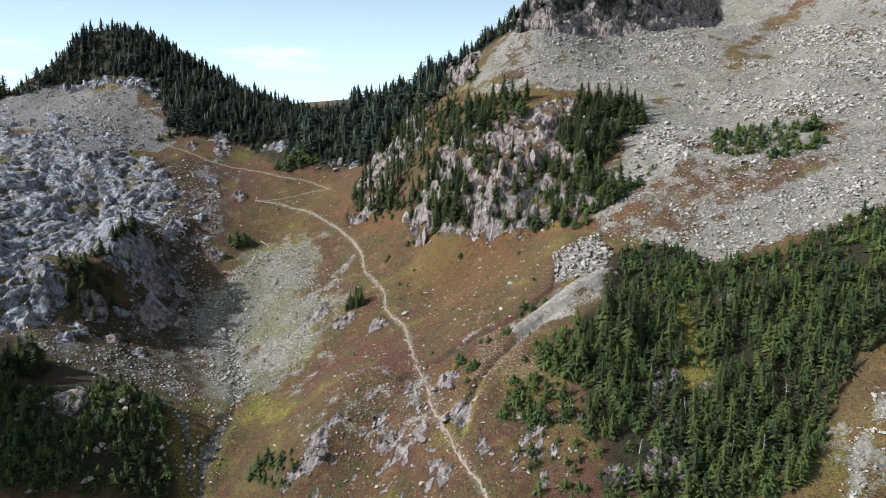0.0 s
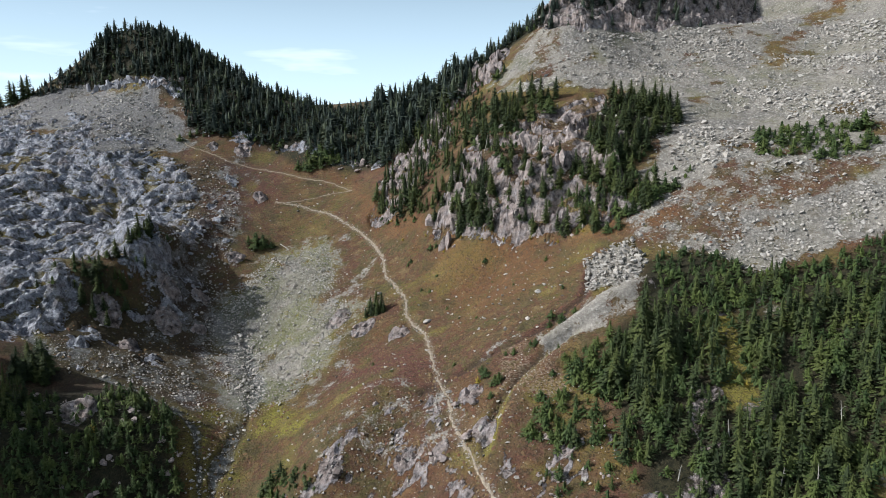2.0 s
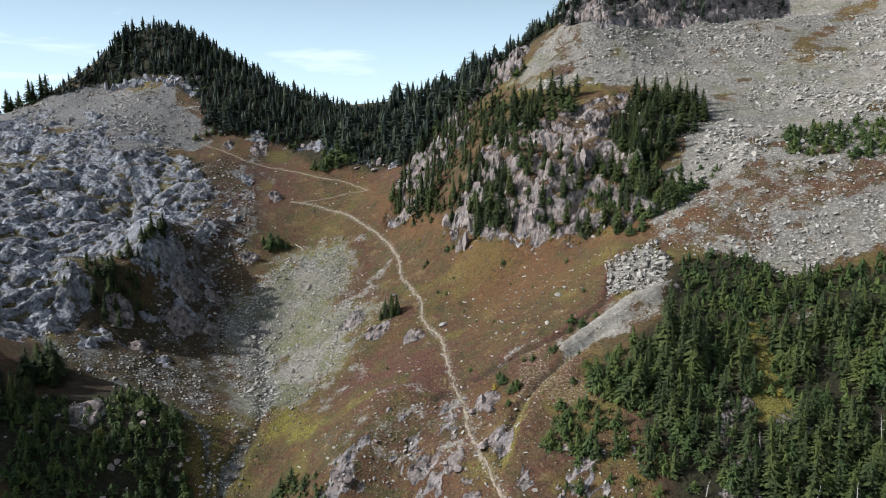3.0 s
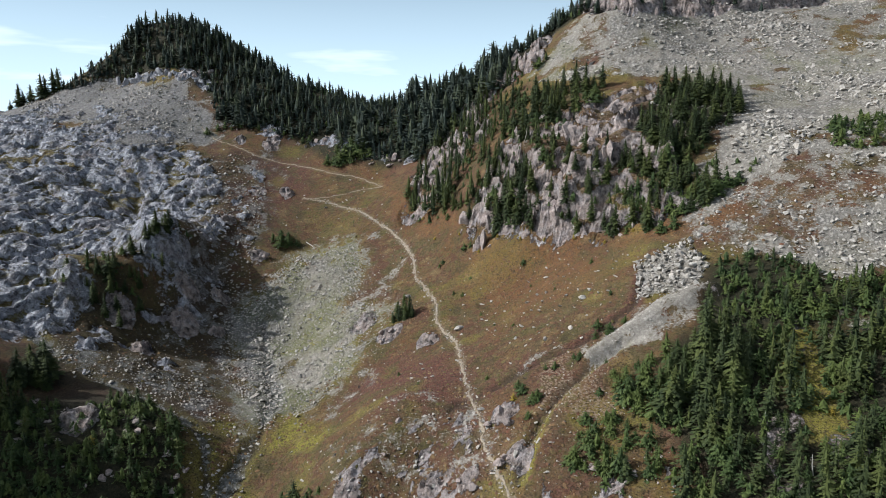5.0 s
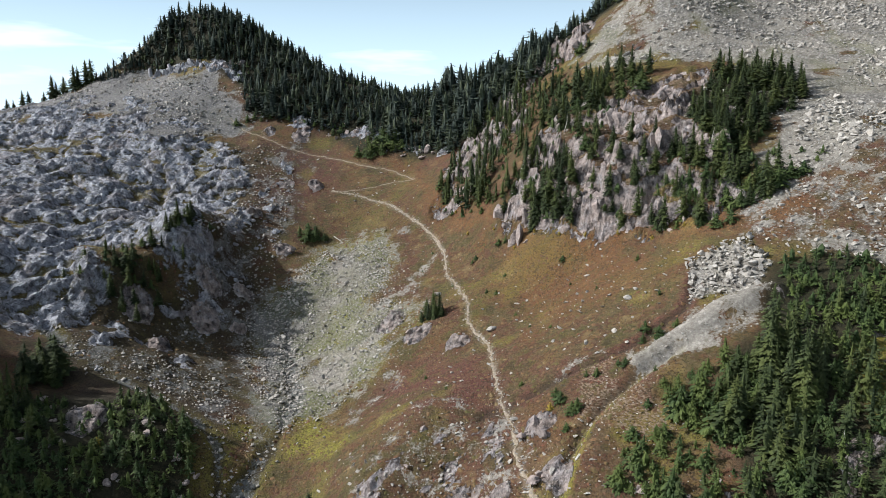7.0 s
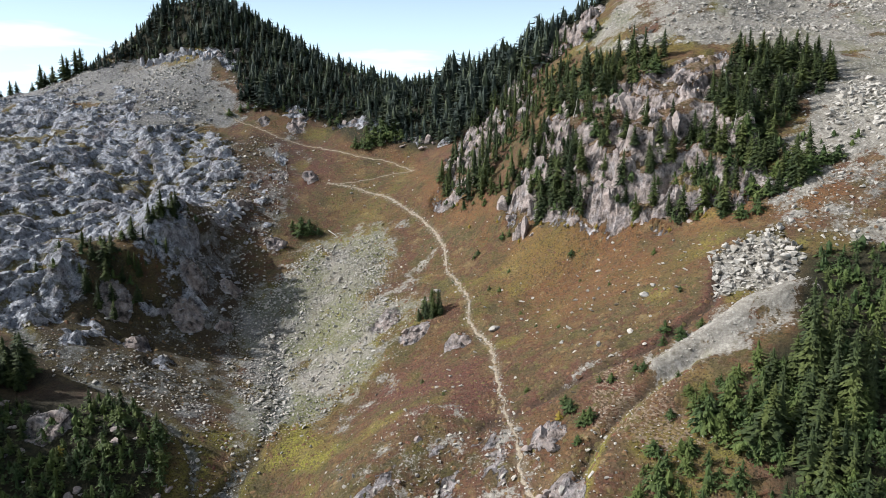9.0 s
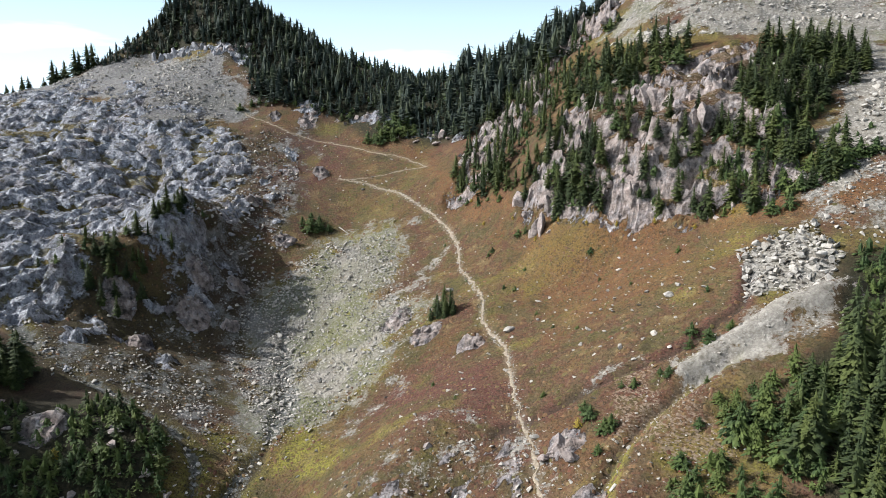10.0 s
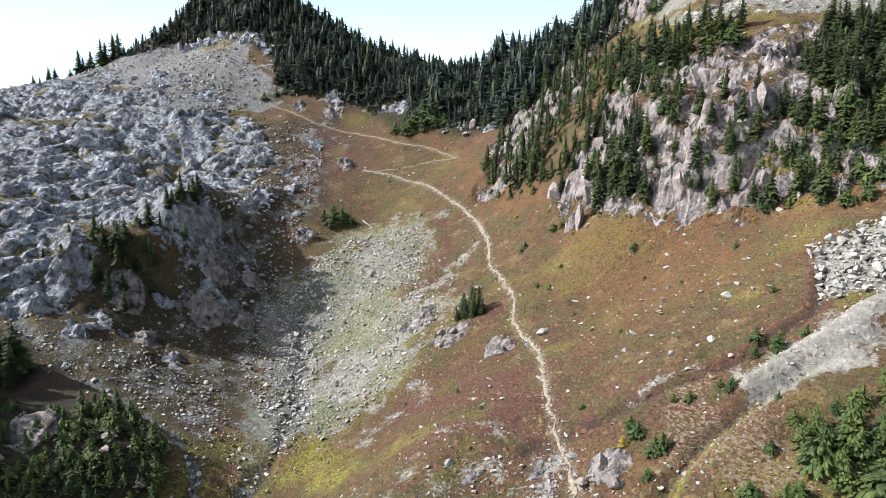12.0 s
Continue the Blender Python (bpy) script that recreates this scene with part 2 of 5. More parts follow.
def needle_material(name, deep, tip):
    n = Nodes(name, 0.75)
    fleck = n.noise(1.4, 3)
    colour = n.mix(n.ramp(fleck, (0.35, 0.0), (0.68, 1.0)), deep, tip)
    colour = n.mix(n.math("MULTIPLY", n.island(), 0.22), colour, tip)
    colour = n.mix(n.math("MULTIPLY", n.random(), 0.4), colour, n.mix(n.noise(0.07, 2), (0.03, 0.05, 0.025), (0.075, 0.085, 0.02)))
    tree = n.noise(0.28, 1, 0.5, (1.0, 1.0, 0.25))
    colour = n.mix(n.ramp(tree, (0.5, 0.0), (0.62, 0.5)), colour, n.mix(0.5, tip, (0.11, 0.12, 0.022)))
    colour = n.mix(n.ramp(tree, (0.36, 0.55), (0.47, 0.0)), colour, deep)
    return n.done(colour)


def plain_material(name, dark, light, scale, roughness=0.85, bump=0.03):
    n = Nodes(name, roughness)
    f = n.noise(scale, 5, 0.65)
    return n.done(n.ramp(f, (0.32, dark), (0.68, light)), f, bump, 0.6)


def heather_material():
    n = Nodes("heather_clumps", 0.95)
    broad = n.noise(0.16, 6, 0.62)
    colour = n.ramp(broad, (0.34, (0.072, 0.068, 0.026)), (0.42, (0.130, 0.117, 0.044)), (0.47, (0.156, 0.104, 0.055)), (0.52, (0.137, 0.070, 0.049)), (0.57, (0.182, 0.120, 0.057)), (0.64, (0.247, 0.195, 0.104)))
    pick = n.island()
    colour = n.mix(n.ramp(pick, (0.86, 0.0), (0.9, 0.6)), colour, (0.195, 0.072, 0.052))
    colour = n.mix(n.ramp(pick, (0.0, 0.7), (0.2, 0.0)), colour, (0.111, 0.117, 0.039))
    colour = n.mix(n.ramp(pick, (0.93, 0.0), (0.95, 0.5)), colour, (0.24, 0.18, 0.09))
    colour = n.mix(1.0, colour, (0.82, 0.76, 0.72), "MULTIPLY")
    return n.done(n.mix(n.ramp(n.noise(3.0, 3), (0.38, 0.6), (0.52, 0.0)), colour, (0.07, 0.06, 0.028)), n.noise(4.0, 3), 0.2, 1.0)


GROUND = ground_material()
TALUS = stone_material("grey_talus_stone", (0.165, 0.153, 0.135), (0.49, 0.457, 0.408), (0.39, 0.335, 0.268))
CRAG = stone_material("violet_grey_bedrock", (0.11, 0.111, 0.12), (0.42, 0.418, 0.435), (0.34, 0.305, 0.3))
CLIFF = stone_material("pinkish_grey_cliff_stone", (0.09, 0.076, 0.069), (0.37, 0.312, 0.285), (0.29, 0.215, 0.18))
FIR = needle_material("fir_needles", (0.011, 0.02, 0.009), (0.066, 0.086, 0.025))
# far copy of FIR with hillside shade and bluish haze put into colour
FIR_FAR = needle_material("hazy_shaded_fir_needles", (0.018, 0.029, 0.027), (0.044, 0.06, 0.05))
BUSH = needle_material("dwarf_conifer_needles", (0.018, 0.036, 0.011), (0.072, 0.104, 0.025))
GOLD_LEAF = plain_material("golden_leaves", (0.16, 0.12, 0.02), (0.36, 0.27, 0.04), 3.0)
BARK = plain_material("grey_brown_bark", (0.06, 0.05, 0.04), (0.15, 0.13, 0.105), 5.0)
BLEACHED = plain_material("bleached_dead_wood", (0.26, 0.24, 0.21), (0.5, 0.47, 0.42), 6.0)
HEATHER = heather_material()
DIRT = plain_material("trodden_pale_dirt", (0.14, 0.112, 0.08), (0.34, 0.283, 0.213), 1.8, 0.95, 0.06)


# ---- landform: crest lines, gullies, benches and slope lines of the basin (x, y, height) ----
CREEK = [(-46, 110, -30), (-56, 145, -12), (-61, 172, 4), (-63, 189, 13), (-57, 206, 17), (-64, 230, 19), (-70, 248, 24), (-82, 264, 34), (-92, 288, 46)]
SIDE_CREEK = [(-63, 189, 13), (-74, 190, 17), (-90, 204, 21), (-104, 211, 27), (-122, 212, 34), (-138, 213, 39)]
WEST_KNOLL = [(-80, 180, 19), (-92, 179, 24), (-102, 177, 24), (-113, 183, 26), (-124, 180, 30)]
WEST_SLABS = [(-121, 243, 44), (-152, 248, 51), (-153, 260, 55), (-171, 283, 65), (-194, 311, 78), (-225, 345, 90)]
WEST_LIP = [(-114, 290, 57), (-113, 268, 54), (-115, 254, 54), (-120, 242, 53), (-130, 233, 52), (-142, 227, 51)]
LIP_FOOT = [(-100, 286, 47), (-100, 264, 36), (-101, 247, 31), (-106, 234, 28), (-114, 224, 29), (-126, 217, 34)]
WEST_BENCH = [(-120, 300, 57), (-152, 299, 62), (-160, 320, 75), (-176, 356, 92), (-186, 392, 111)]
UPPER_BOWL = [(-103, 324, 65), (-132, 316, 68), (-140, 357, 86), (-151, 378, 101), (-123, 372, 98), (-100, 352, 79), (-65, 348, 83)]
PATH_LINE = [(11, 128, 21), (4, 146, 25), (-2, 163, 29), (-6, 185, 33), (-9, 205, 36), (-14, 226, 38), (-20, 233, 40), (-29, 259, 44), (-39, 281, 49), (-58, 303, 57), (-77, 319, 62), (-52, 322, 67)]
MEADOW_TOE = [(-25, 167, 24), (-22, 182, 31), (-42, 205, 20), (-37, 229, 31), (-51, 240, 31), (-62, 270, 39), (-75, 294, 46)]
SPUR_NOSE = [(-46, 171, 11), (-34, 163, 20), (-21, 165, 19), (-12, 155, 18), (1, 140, 20)]
EAST_BENCH = [(3, 172, 34), (6, 182, 40), (19, 183, 45), (19, 205, 52), (12, 234, 52), (-8, 252, 53)]
CLIFF_FOOT = [(-45, 312, 66), (-34, 289, 60), (-20, 268, 57), (-8, 252, 56), (10, 233, 54), (27, 225, 60), (43, 215, 67), (56, 211, 71)]
CLIFF_TOP = [(-36, 330, 80), (-24, 306, 78), (-8, 280, 78), (6, 262, 83), (16, 240, 74), (25, 241, 82), (34, 246, 86), (50, 240, 84), (66, 231, 82)]
CLIFF_SHOULDER = [(-31, 349, 92), (-12, 325, 93), (8, 300, 95), (26, 282, 98), (58, 296, 108), (80, 291, 109), (80, 326, 122)]
TALUS_FOOT = [(31, 199, 57), (41, 200, 61), (63, 215, 75), (73, 229, 86), (99, 228, 90), (114, 198, 80)]
TALUS_SLOPE = [(97, 268, 100), (146, 290, 120), (146, 322, 124), (110, 350, 137), (165, 370, 147), (210, 330, 147), (200, 250, 114), (170, 190, 92)]
FOREST_SPUR = [(37, 173, 52), (44, 156, 44), (71, 167, 49), (88, 138, 47), (97, 170, 60), (130, 160, 70)]
FOREST_FOOT = [(14, 133, 23), (24, 139, 28), (37, 134, 28), (52, 127, 26), (75, 135, 32), (88, 124, 38), (18, 157, 37), (28, 155, 37)]
CREST_WEST = [(-420, 425, 72), (-330, 410, 88), (-285, 405, 97), (-250, 398, 105), (-230, 428, 130), (-215, 440, 148), (-196, 442, 151), (-168, 430, 141), (-146, 418, 129), (-118, 406, 115), (-88, 397, 106), (-66, 391, 101), (-43, 386, 105), (-16, 375, 113)]
CREST_EAST = [(-16, 375, 113), (2, 369, 122), (22, 361, 136), (40, 353, 144), (56, 358, 158), (90, 385, 174), (125, 400, 178), (165, 425, 187), (240, 430, 205)]
CRAG_FOOT = [(46, 341, 143), (80, 362, 148), (104, 372, 149), (147, 408, 158)]
PEAK_FACE = [(-212, 412, 114), (-186, 401, 116), (-176, 412, 130), (-150, 395, 113)]
BEHIND = [(-420, 520, 20), (-300, 500, 40), (-190, 520, 80), (-66, 470, 50), (30, 450, 80), (120, 500, 110), (260, 520, 140)]
NEAR_SIDE = [(-160, 60, 30), (-110, 110, 0), (-60, 120, -20), (-25, 100, -30), (15, 96, 8), (50, 92, 8), (90, 96, 20), (140, 100, 50), (220, 120, 88)]
# unseen rise beside the view, added to throw shade on the west knoll
SHADE_SPUR = [(-240, 120, 105), (-185, 140, 86), (-155, 158, 62), (-142, 172, 48), (-152, 188, 48), (-205, 215, 72), (-235, 260, 74), (-270, 320, 84), (-330, 350, 86)]
FAR_RING = [(-700, 0, 20), (-800, 500, 0), (-200, 900, -60), (300, 900, 40), (700, 400, 160), (600, 0, 80), (100, -250, -140), (-250, -200, -100)]
LINES = [CREEK, SIDE_CREEK, SPUR_NOSE, CRAG_FOOT, WEST_KNOLL, WEST_SLABS, WEST_BENCH, WEST_LIP, LIP_FOOT, UPPER_BOWL, PATH_LINE, MEADOW_TOE, EAST_BENCH, CLIFF_FOOT, CLIFF_TOP, CLIFF_SHOULDER,
         TALUS_FOOT, TALUS_SLOPE, FOREST_SPUR, FOREST_FOOT, CREST_WEST, CREST_EAST, PEAK_FACE, BEHIND, NEAR_SIDE, SHADE_SPUR, FAR_RING]


def along(line, step):
    """Points along a line of corners, about step metres apart."""
    out = []
    for a, b in zip(line, line[1:]):
        a, b = np.array(a, float), np.array(b, float)
        n = max(1, int(np.hypot(*(b - a)[:2]) / step))
        out += [a + (b - a) * k / n for k in range(n)]
    return out + [np.array(line[-1], float)]


def landform_solver(lines, soft=7.0, stiff=0.35):
    """A smooth surface laid over the lines: multiquadric weights and a plane."""
    knots = np.array([p for line in lines for p in along(line, 14.0 if line is not FAR_RING else 400.0)])
    n = len(knots)
    r = np.sqrt(((knots[:, None, :2] - knots[None, :, :2]) ** 2).sum(-1) + soft * soft)
    a = np.zeros((n + 3, n + 3))
    a[:n, :n] = -r + stiff * np.eye(n) * 4
    a[:n, n:] = np.c_[np.ones(n), knots[:, :2] / 100]
    a[n:, :n] = a[:n, n:].T
    return knots, np.linalg.solve(a, np.r_[knots[:, 2], 0, 0, 0]), soft


KNOTS, WEIGHTS, SOFT = landform_solver(LINES)


def base_height(x, y):
    """The height of the bare landform, without rocks and roughness."""
    x, y = np.asarray(x, float), np.asarray(y, float)
    shape = x.shape
    x, y = x.ravel(), y.ravel()
    z = WEIGHTS[-3] + WEIGHTS[-2] * x / 100 + WEIGHTS[-1] * y / 100
    for k in range(0, len(x), 40000):
        s = slice(k, k + 40000)
        d = (x[s, None] - KNOTS[None, :, 0]) ** 2 + (y[s, None] - KNOTS[None, :, 1]) ** 2 + SOFT * SOFT
        z[s] -= np.sqrt(d) @ WEIGHTS[:-3]
    return z.reshape(shape)
# ---- noise on arrays ----
def lattice(ix, iy, seed):
    h = (ix.astype(np.int64) * 374761393 + iy.astype(np.int64) * 668265263 + seed * 974634541) & 0xFFFFFFFF
    h = ((h ^ (h >> 13)) * 1274126177) & 0xFFFFFFFF
    return ((h ^ (h >> 16)) & 0xFFFF) / 65535.0


def value_noise(x, y, seed):
    ix, iy = np.floor(x), np.floor(y)
    fx, fy = x - ix, y - iy
    fx, fy = fx * fx * (3 - 2 * fx), fy * fy * (3 - 2 * fy)
    a, b, c, d = lattice(ix, iy, seed), lattice(ix + 1, iy, seed), lattice(ix, iy + 1, seed), lattice(ix + 1, iy + 1, seed)
    return (a + (b - a) * fx) * (1 - fy) + (c + (d - c) * fx) * fy


def fractal(x, y, size, octaves, seed, keep=0.5):
    """Noise from -1 to 1 with features of that size in metres."""
    total, weight, amp = 0.0, 0.0, 1.0
    for k in range(octaves):
        total = total + amp * (2 * value_noise(x / size * 2**k + 17.3 * k, y / size * 2**k - 9.1 * k, seed + k) - 1)
        weight, amp = weight + amp, amp * keep
    return total / weight


def chunks(x, y, size, seed):
    """Distances to the nearest and second nearest of scattered centres, and a random number for the nearest."""
    gx, gy = np.floor(x / size), np.floor(y / size)
    near, second, tag = np.full(x.shape, 9.0), np.full(x.shape, 9.0), np.zeros(x.shape)
    for dx in (-1, 0, 1):
        for dy in (-1, 0, 1):
            cx, cy = gx + dx, gy + dy
            d = np.hypot(cx + lattice(cx, cy, seed) - x / size, cy + lattice(cx, cy, seed + 7) - y / size)
            closer = d < near
            second = np.where(closer, near, np.minimum(second, d))
            tag = np.where(closer, lattice(cx, cy, seed + 13), tag)
            near = np.where(closer, d, near)
    return near, second, tag


def facets(x, y, size, seed, tilt=0.5):
    """Jointed blocks: each scattered cell is a tilted plane at a level of its own, in metres."""
    gx, gy = np.floor(x / size), np.floor(y / size)
    near, out = np.full(x.shape, 9.0), np.zeros(x.shape)
    for dx in (-1, 0, 1):
        for dy in (-1, 0, 1):
            cx, cy = gx + dx, gy + dy
            ox, oy = x / size - cx - lattice(cx, cy, seed), y / size - cy - lattice(cx, cy, seed + 7)
            d = np.hypot(ox, oy * 1.15)
            level = (lattice(cx, cy, seed + 13) - 0.5) * 0.5 + tilt * 2 * ((lattice(cx, cy, seed + 17) - 0.5) * ox + (lattice(cx, cy, seed + 23) - 0.5) * oy)
            out = np.where(d < near, level, out)
            near = np.minimum(near, d)
    return out * size


def smooth(a, b, v):
    t = np.clip((v - a) / (b - a), 0, 1)
    return t * t * (3 - 2 * t)


def inside(poly, x, y):
    """Metres inside a polygon (negative: outside)."""
    far, odd = np.full(x.shape, 1e9), np.zeros(x.shape, bool)
    for (ax, ay), (bx, by) in zip(poly, poly[1:] + poly[:1]):
        dx, dy = bx - ax, by - ay
        t = np.clip(((x - ax) * dx + (y - ay) * dy) / (dx * dx + dy * dy + 1e-9), 0, 1)
        far = np.minimum(far, np.hypot(x - ax - t * dx, y - ay - t * dy))
        crosses = (ay > y) != (by > y)
        odd ^= crosses & (x < ax + (y - ay) * dx / (dy if dy else 1e-9))
    return np.where(odd, far, -far)


def beside(line, x, y):
    """Metres from a line of corners."""
    far = np.full(x.shape, 1e9)
    for (ax, ay), (bx, by) in zip(line, line[1:]):
        dx, dy = bx - ax, by - ay
        t = np.clip(((x - ax) * dx + (y - ay) * dy) / (dx * dx + dy * dy + 1e-9), 0, 1)
        far = np.minimum(far, np.hypot(x - ax - t * dx, y - ay - t * dy))
    return far


# ---- plan of the surfaces ----
SLABS = [(-300, 352), (-256, 359), (-222, 340), (-210, 353), (-171, 330), (-155, 350), (-130, 332), (-120, 309), (-118, 279), (-107, 252), (-103, 238), (-131, 241), (-130, 215), (-142, 203), (-200, 230)]
HOLLOW = [(-130, 215), (-131, 243), (-105, 240), (-90, 235), (-79, 215), (-85, 197), (-98, 199), (-118, 199)]
PEAK_SCREE = [(-242, 406), (-221, 412), (-197, 411), (-170, 398), (-152, 380), (-138, 358), (-150, 346), (-171, 326), (-210, 350), (-330, 350), (-330, 402), (-270, 400)]
GULLY_TALUS = [(-88, 264), (-80, 286), (-58, 288), (-50, 273), (-48, 250), (-38, 240), (-43, 219), (-52, 203), (-61, 195), (-73, 210), (-88, 230), (-94, 249)]
PALE_SCREE = [(-66, 274), (-54, 283), (-50, 262), (-46, 238), (-41, 241), (-44, 228), (-58, 240)]
MOSS = [(-62, 194), (-55, 202), (-40, 186), (-45, 184), (-60, 187)]
RED_A = [(-41, 209), (-32, 216), (-8, 205), (-6, 190), (-12, 180), (-26, 178)]
RED_B = [(-139, 351), (-90, 340), (-85, 320), (-99, 298), (-116, 299), (-132, 325)]
ORANGE_A = [(-20, 262), (8, 240), (26, 222), (28, 203), (7, 203), (-8, 226)]
ORANGE_B = [(-90, 352), (-60, 345), (-45, 318), (-30, 285), (-40, 290), (-60, 325), (-85, 338)]
CLIFF_W = [(-38, 288), (-39, 310), (-22, 346), (-8, 362), (16, 352), (15, 338), (-5, 335), (-12, 299), (-29, 284)]
CLIFF_M = [(-16, 261), (-13, 271), (0, 283), (24, 292), (54, 297), (54, 251), (46, 219), (29, 226), (11, 235), (-2, 246)]
CRAGS = [(36, 342), (50, 335), (64, 341), (82, 349), (108, 360), (150, 394), (160, 440), (60, 400), (30, 370)]
TALUS_BLOCK = [(33, 205), (46, 206), (48, 194), (42, 185), (31, 189)]
GRAVEL = [(18, 173), (18, 178), (23, 179), (26, 181), (29, 183), (33, 186), (47, 189), (43, 176), (39, 175), (33, 174), (27, 175), (23, 173)]
TERRACES = [(3, 180), (12, 183), (18, 181), (18, 173), (22, 173), (23, 167), (27, 163), (26, 156), (15, 154), (8, 158), (3, 170)]
TONGUE = [(63, 193), (77, 198), (101, 204), (131, 212), (180, 235), (180, 200), (130, 186), (108, 184), (91, 186), (72, 184)]
BROWN_E = [(47, 207), (62, 223), (83, 221), (118, 218), (128, 231), (123, 215), (103, 207), (84, 200), (65, 195), (51, 196)]
TALUS_UP = [(61, 233), (90, 280), (150, 341), (230, 380), (260, 300), (190, 230), (150, 243), (121, 240), (92, 244), (76, 222), (62, 223)]
TALUS_NW = [(12, 322), (34, 315), (45, 328), (69, 340), (111, 356), (140, 360), (103, 301), (62, 298), (28, 307)]
EAST_SLOPE = [(10, 330), (30, 345), (80, 362), (140, 395), (170, 470), (320, 470), (300, 200), (180, 150), (120, 190), (60, 192), (44, 207), (60, 240), (60, 300)]
BROWN_STREAK = [(118, 311), (133, 337), (179, 378), (186, 369), (162, 351), (123, 299)]
NEAR_ROCK = [(-31, 166), (-18, 178), (-6, 176), (3, 164), (9, 156), (12, 143), (2, 137), (-36, 155), (-43, 162)]
NEAR_ROCK_E = [(12, 148), (20, 152), (31, 150), (33, 139), (25, 132), (11, 135)]
STONY = [(-42, 176), (-26, 185), (-8, 182), (3, 170), (6, 158), (-8, 156), (-32, 162)]
STREAKS = [(-43, 244), (-45, 237), (-47, 232), (-51, 229), (-53, 224), (-54, 217)]
STREAK_UP = [(-35, 267), (-38, 263), (-40, 257), (-43, 252), (-48, 247), (-52, 245), (-57, 240)]
OLIVE = [(80, 142), (94, 140), (110, 110), (60, 100), (69, 122)]
ROCKY_EDGE = [(-136, 340), (-114, 346), (-102, 320), (-97, 292), (-90, 264), (-96, 248), (-110, 252), (-120, 279), (-122, 309)]
WOOD_FOOT = [(-188, 404), (-166, 396), (-151, 382), (-143, 366), (-130, 361), (-101, 357), (-76, 350), (-72, 338), (-55, 335), (-38, 325), (-36, 330), (-54, 341), (-70, 346), (-74, 362), (-100, 364), (-128, 368), (-138, 372), (-146, 388), (-162, 402), (-186, 410)]
SLAB_TOP = [(-330, 398), (-262, 394), (-232, 384), (-205, 362), (-190, 345), (-215, 335), (-330, 345)]
LIP_FACE = [(-136, 216), (-124, 224), (-114, 237), (-108, 250), (-104, 266), (-97, 262), (-96, 246), (-101, 232), (-110, 217), (-122, 207), (-135, 208)]
PEAK_FOOT = [(-213, 409), (-196, 404), (-180, 398), (-168, 395), (-167, 400), (-182, 405), (-198, 412), (-214, 414)]
HOLLOW_FOOT = [(-136, 212), (-118, 208), (-100, 216), (-84, 214), (-72, 200), (-66, 190), (-78, 193), (-98, 199), (-120, 200)]
WASH = [(90, 133), (82, 127), (75, 118), (66, 106)]
TRAIL = [(12, 120), (9, 134), (2, 151), (-1, 158), (-3, 165), (-4, 173), (-7, 181), (-9, 192), (-12, 210), (-16, 219), (-19, 225), (-20, 233), (-25, 246), (-29, 255), (-31, 265), (-36, 278), (-42, 287), (-49, 295), (-60, 307), (-74, 316), (-86, 319)]
TRAIL_MID = [(-86, 318), (-72, 319), (-60, 321), (-51, 320)]
TRAIL_UP = [(-51, 320), (-62, 328), (-78, 334), (-96, 342), (-116, 346), (-137, 354), (-148, 362)]
DITCH = [(4, 152), (7, 160), (9, 165), (14, 170), (20, 173), (26, 175)]
DITCH_UP = [(-11, 178), (5, 181), (20, 183), (30, 188), (32, 192), (34, 199)]
SIDE_BED = [(-66, 168), (-69, 176), (-73, 186), (-82, 191), (-93, 195), (-105, 197), (-118, 200), (-138, 211)]
MAIN_BED = [(-62, 160), (-65, 176), (-64, 182), (-63, 189), (-62, 196), (-64, 213), (-73, 233), (-81, 252)]

# ---- the ground: one sheet, fine in the basin and wide beyond ----
STEP = 0.94
stretch = [STEP * 1.33**k for k in range(1, 27)]
xs = np.r_[-345 - np.cumsum(stretch)[::-1], np.arange(-345, 262, STEP), 262 + np.cumsum(stretch)]
ys = np.r_[92 - np.cumsum(stretch)[::-1], np.arange(92, 456, STEP), 456 + np.cumsum(stretch)]
GX, GY = np.meshgrid(xs, ys)
wobble = 3.2 * fractal(GX, GY, 9, 4, 11)


broad_wobble = 7.0 * fractal(GX, GY, 16, 5, 19, 0.6)


def zone(poly, soft=1.2, ragged=1.0):
    return smooth(-soft, soft, inside(poly, GX, GY) + ragged * (wobble + broad_wobble))


def band(line, half, soft, ragged=0.15):
    return 1 - smooth(half, half + soft, beside(line, GX, GY) + ragged * wobble)


base = base_height(GX, GY)
slope_y, slope_x = np.gradient(base, ys, xs)
steep = np.hypot(slope_x, slope_y)
patch = fractal(GX, GY, 14, 4, 31)
m_slabs = zone(SLABS, 8.0, 1.6)
m_crags, m_near = zone(CRAGS, 2.0, 0.6), np.maximum(zone(NEAR_ROCK, 1.5), zone(NEAR_ROCK_E, 1.5))
m_hollow = zone(HOLLOW, 2.5)
m_outcrop = smooth(0.15, 0.5, fractal(GX, GY, 10, 3, 47))
m_small = smooth(0.16, 0.36, fractal(GX, GY, 3.0, 3, 49))
m_forest_rock = smooth(0.25, 0.5, fractal(GX, GY, 12, 3, 53)) * zone([(15, 125), (20, 165), (45, 185), (117, 183), (95, 145), (69, 122)], 2)


def terraces(drop, warp, hold):
    """Ledges and faces: how far the ground moves where it breaks into steps of that drop."""
    t = base / drop + warp
    k = np.floor(t)
    return (k + smooth(hold, hold + 0.5, t - k) - t) * drop


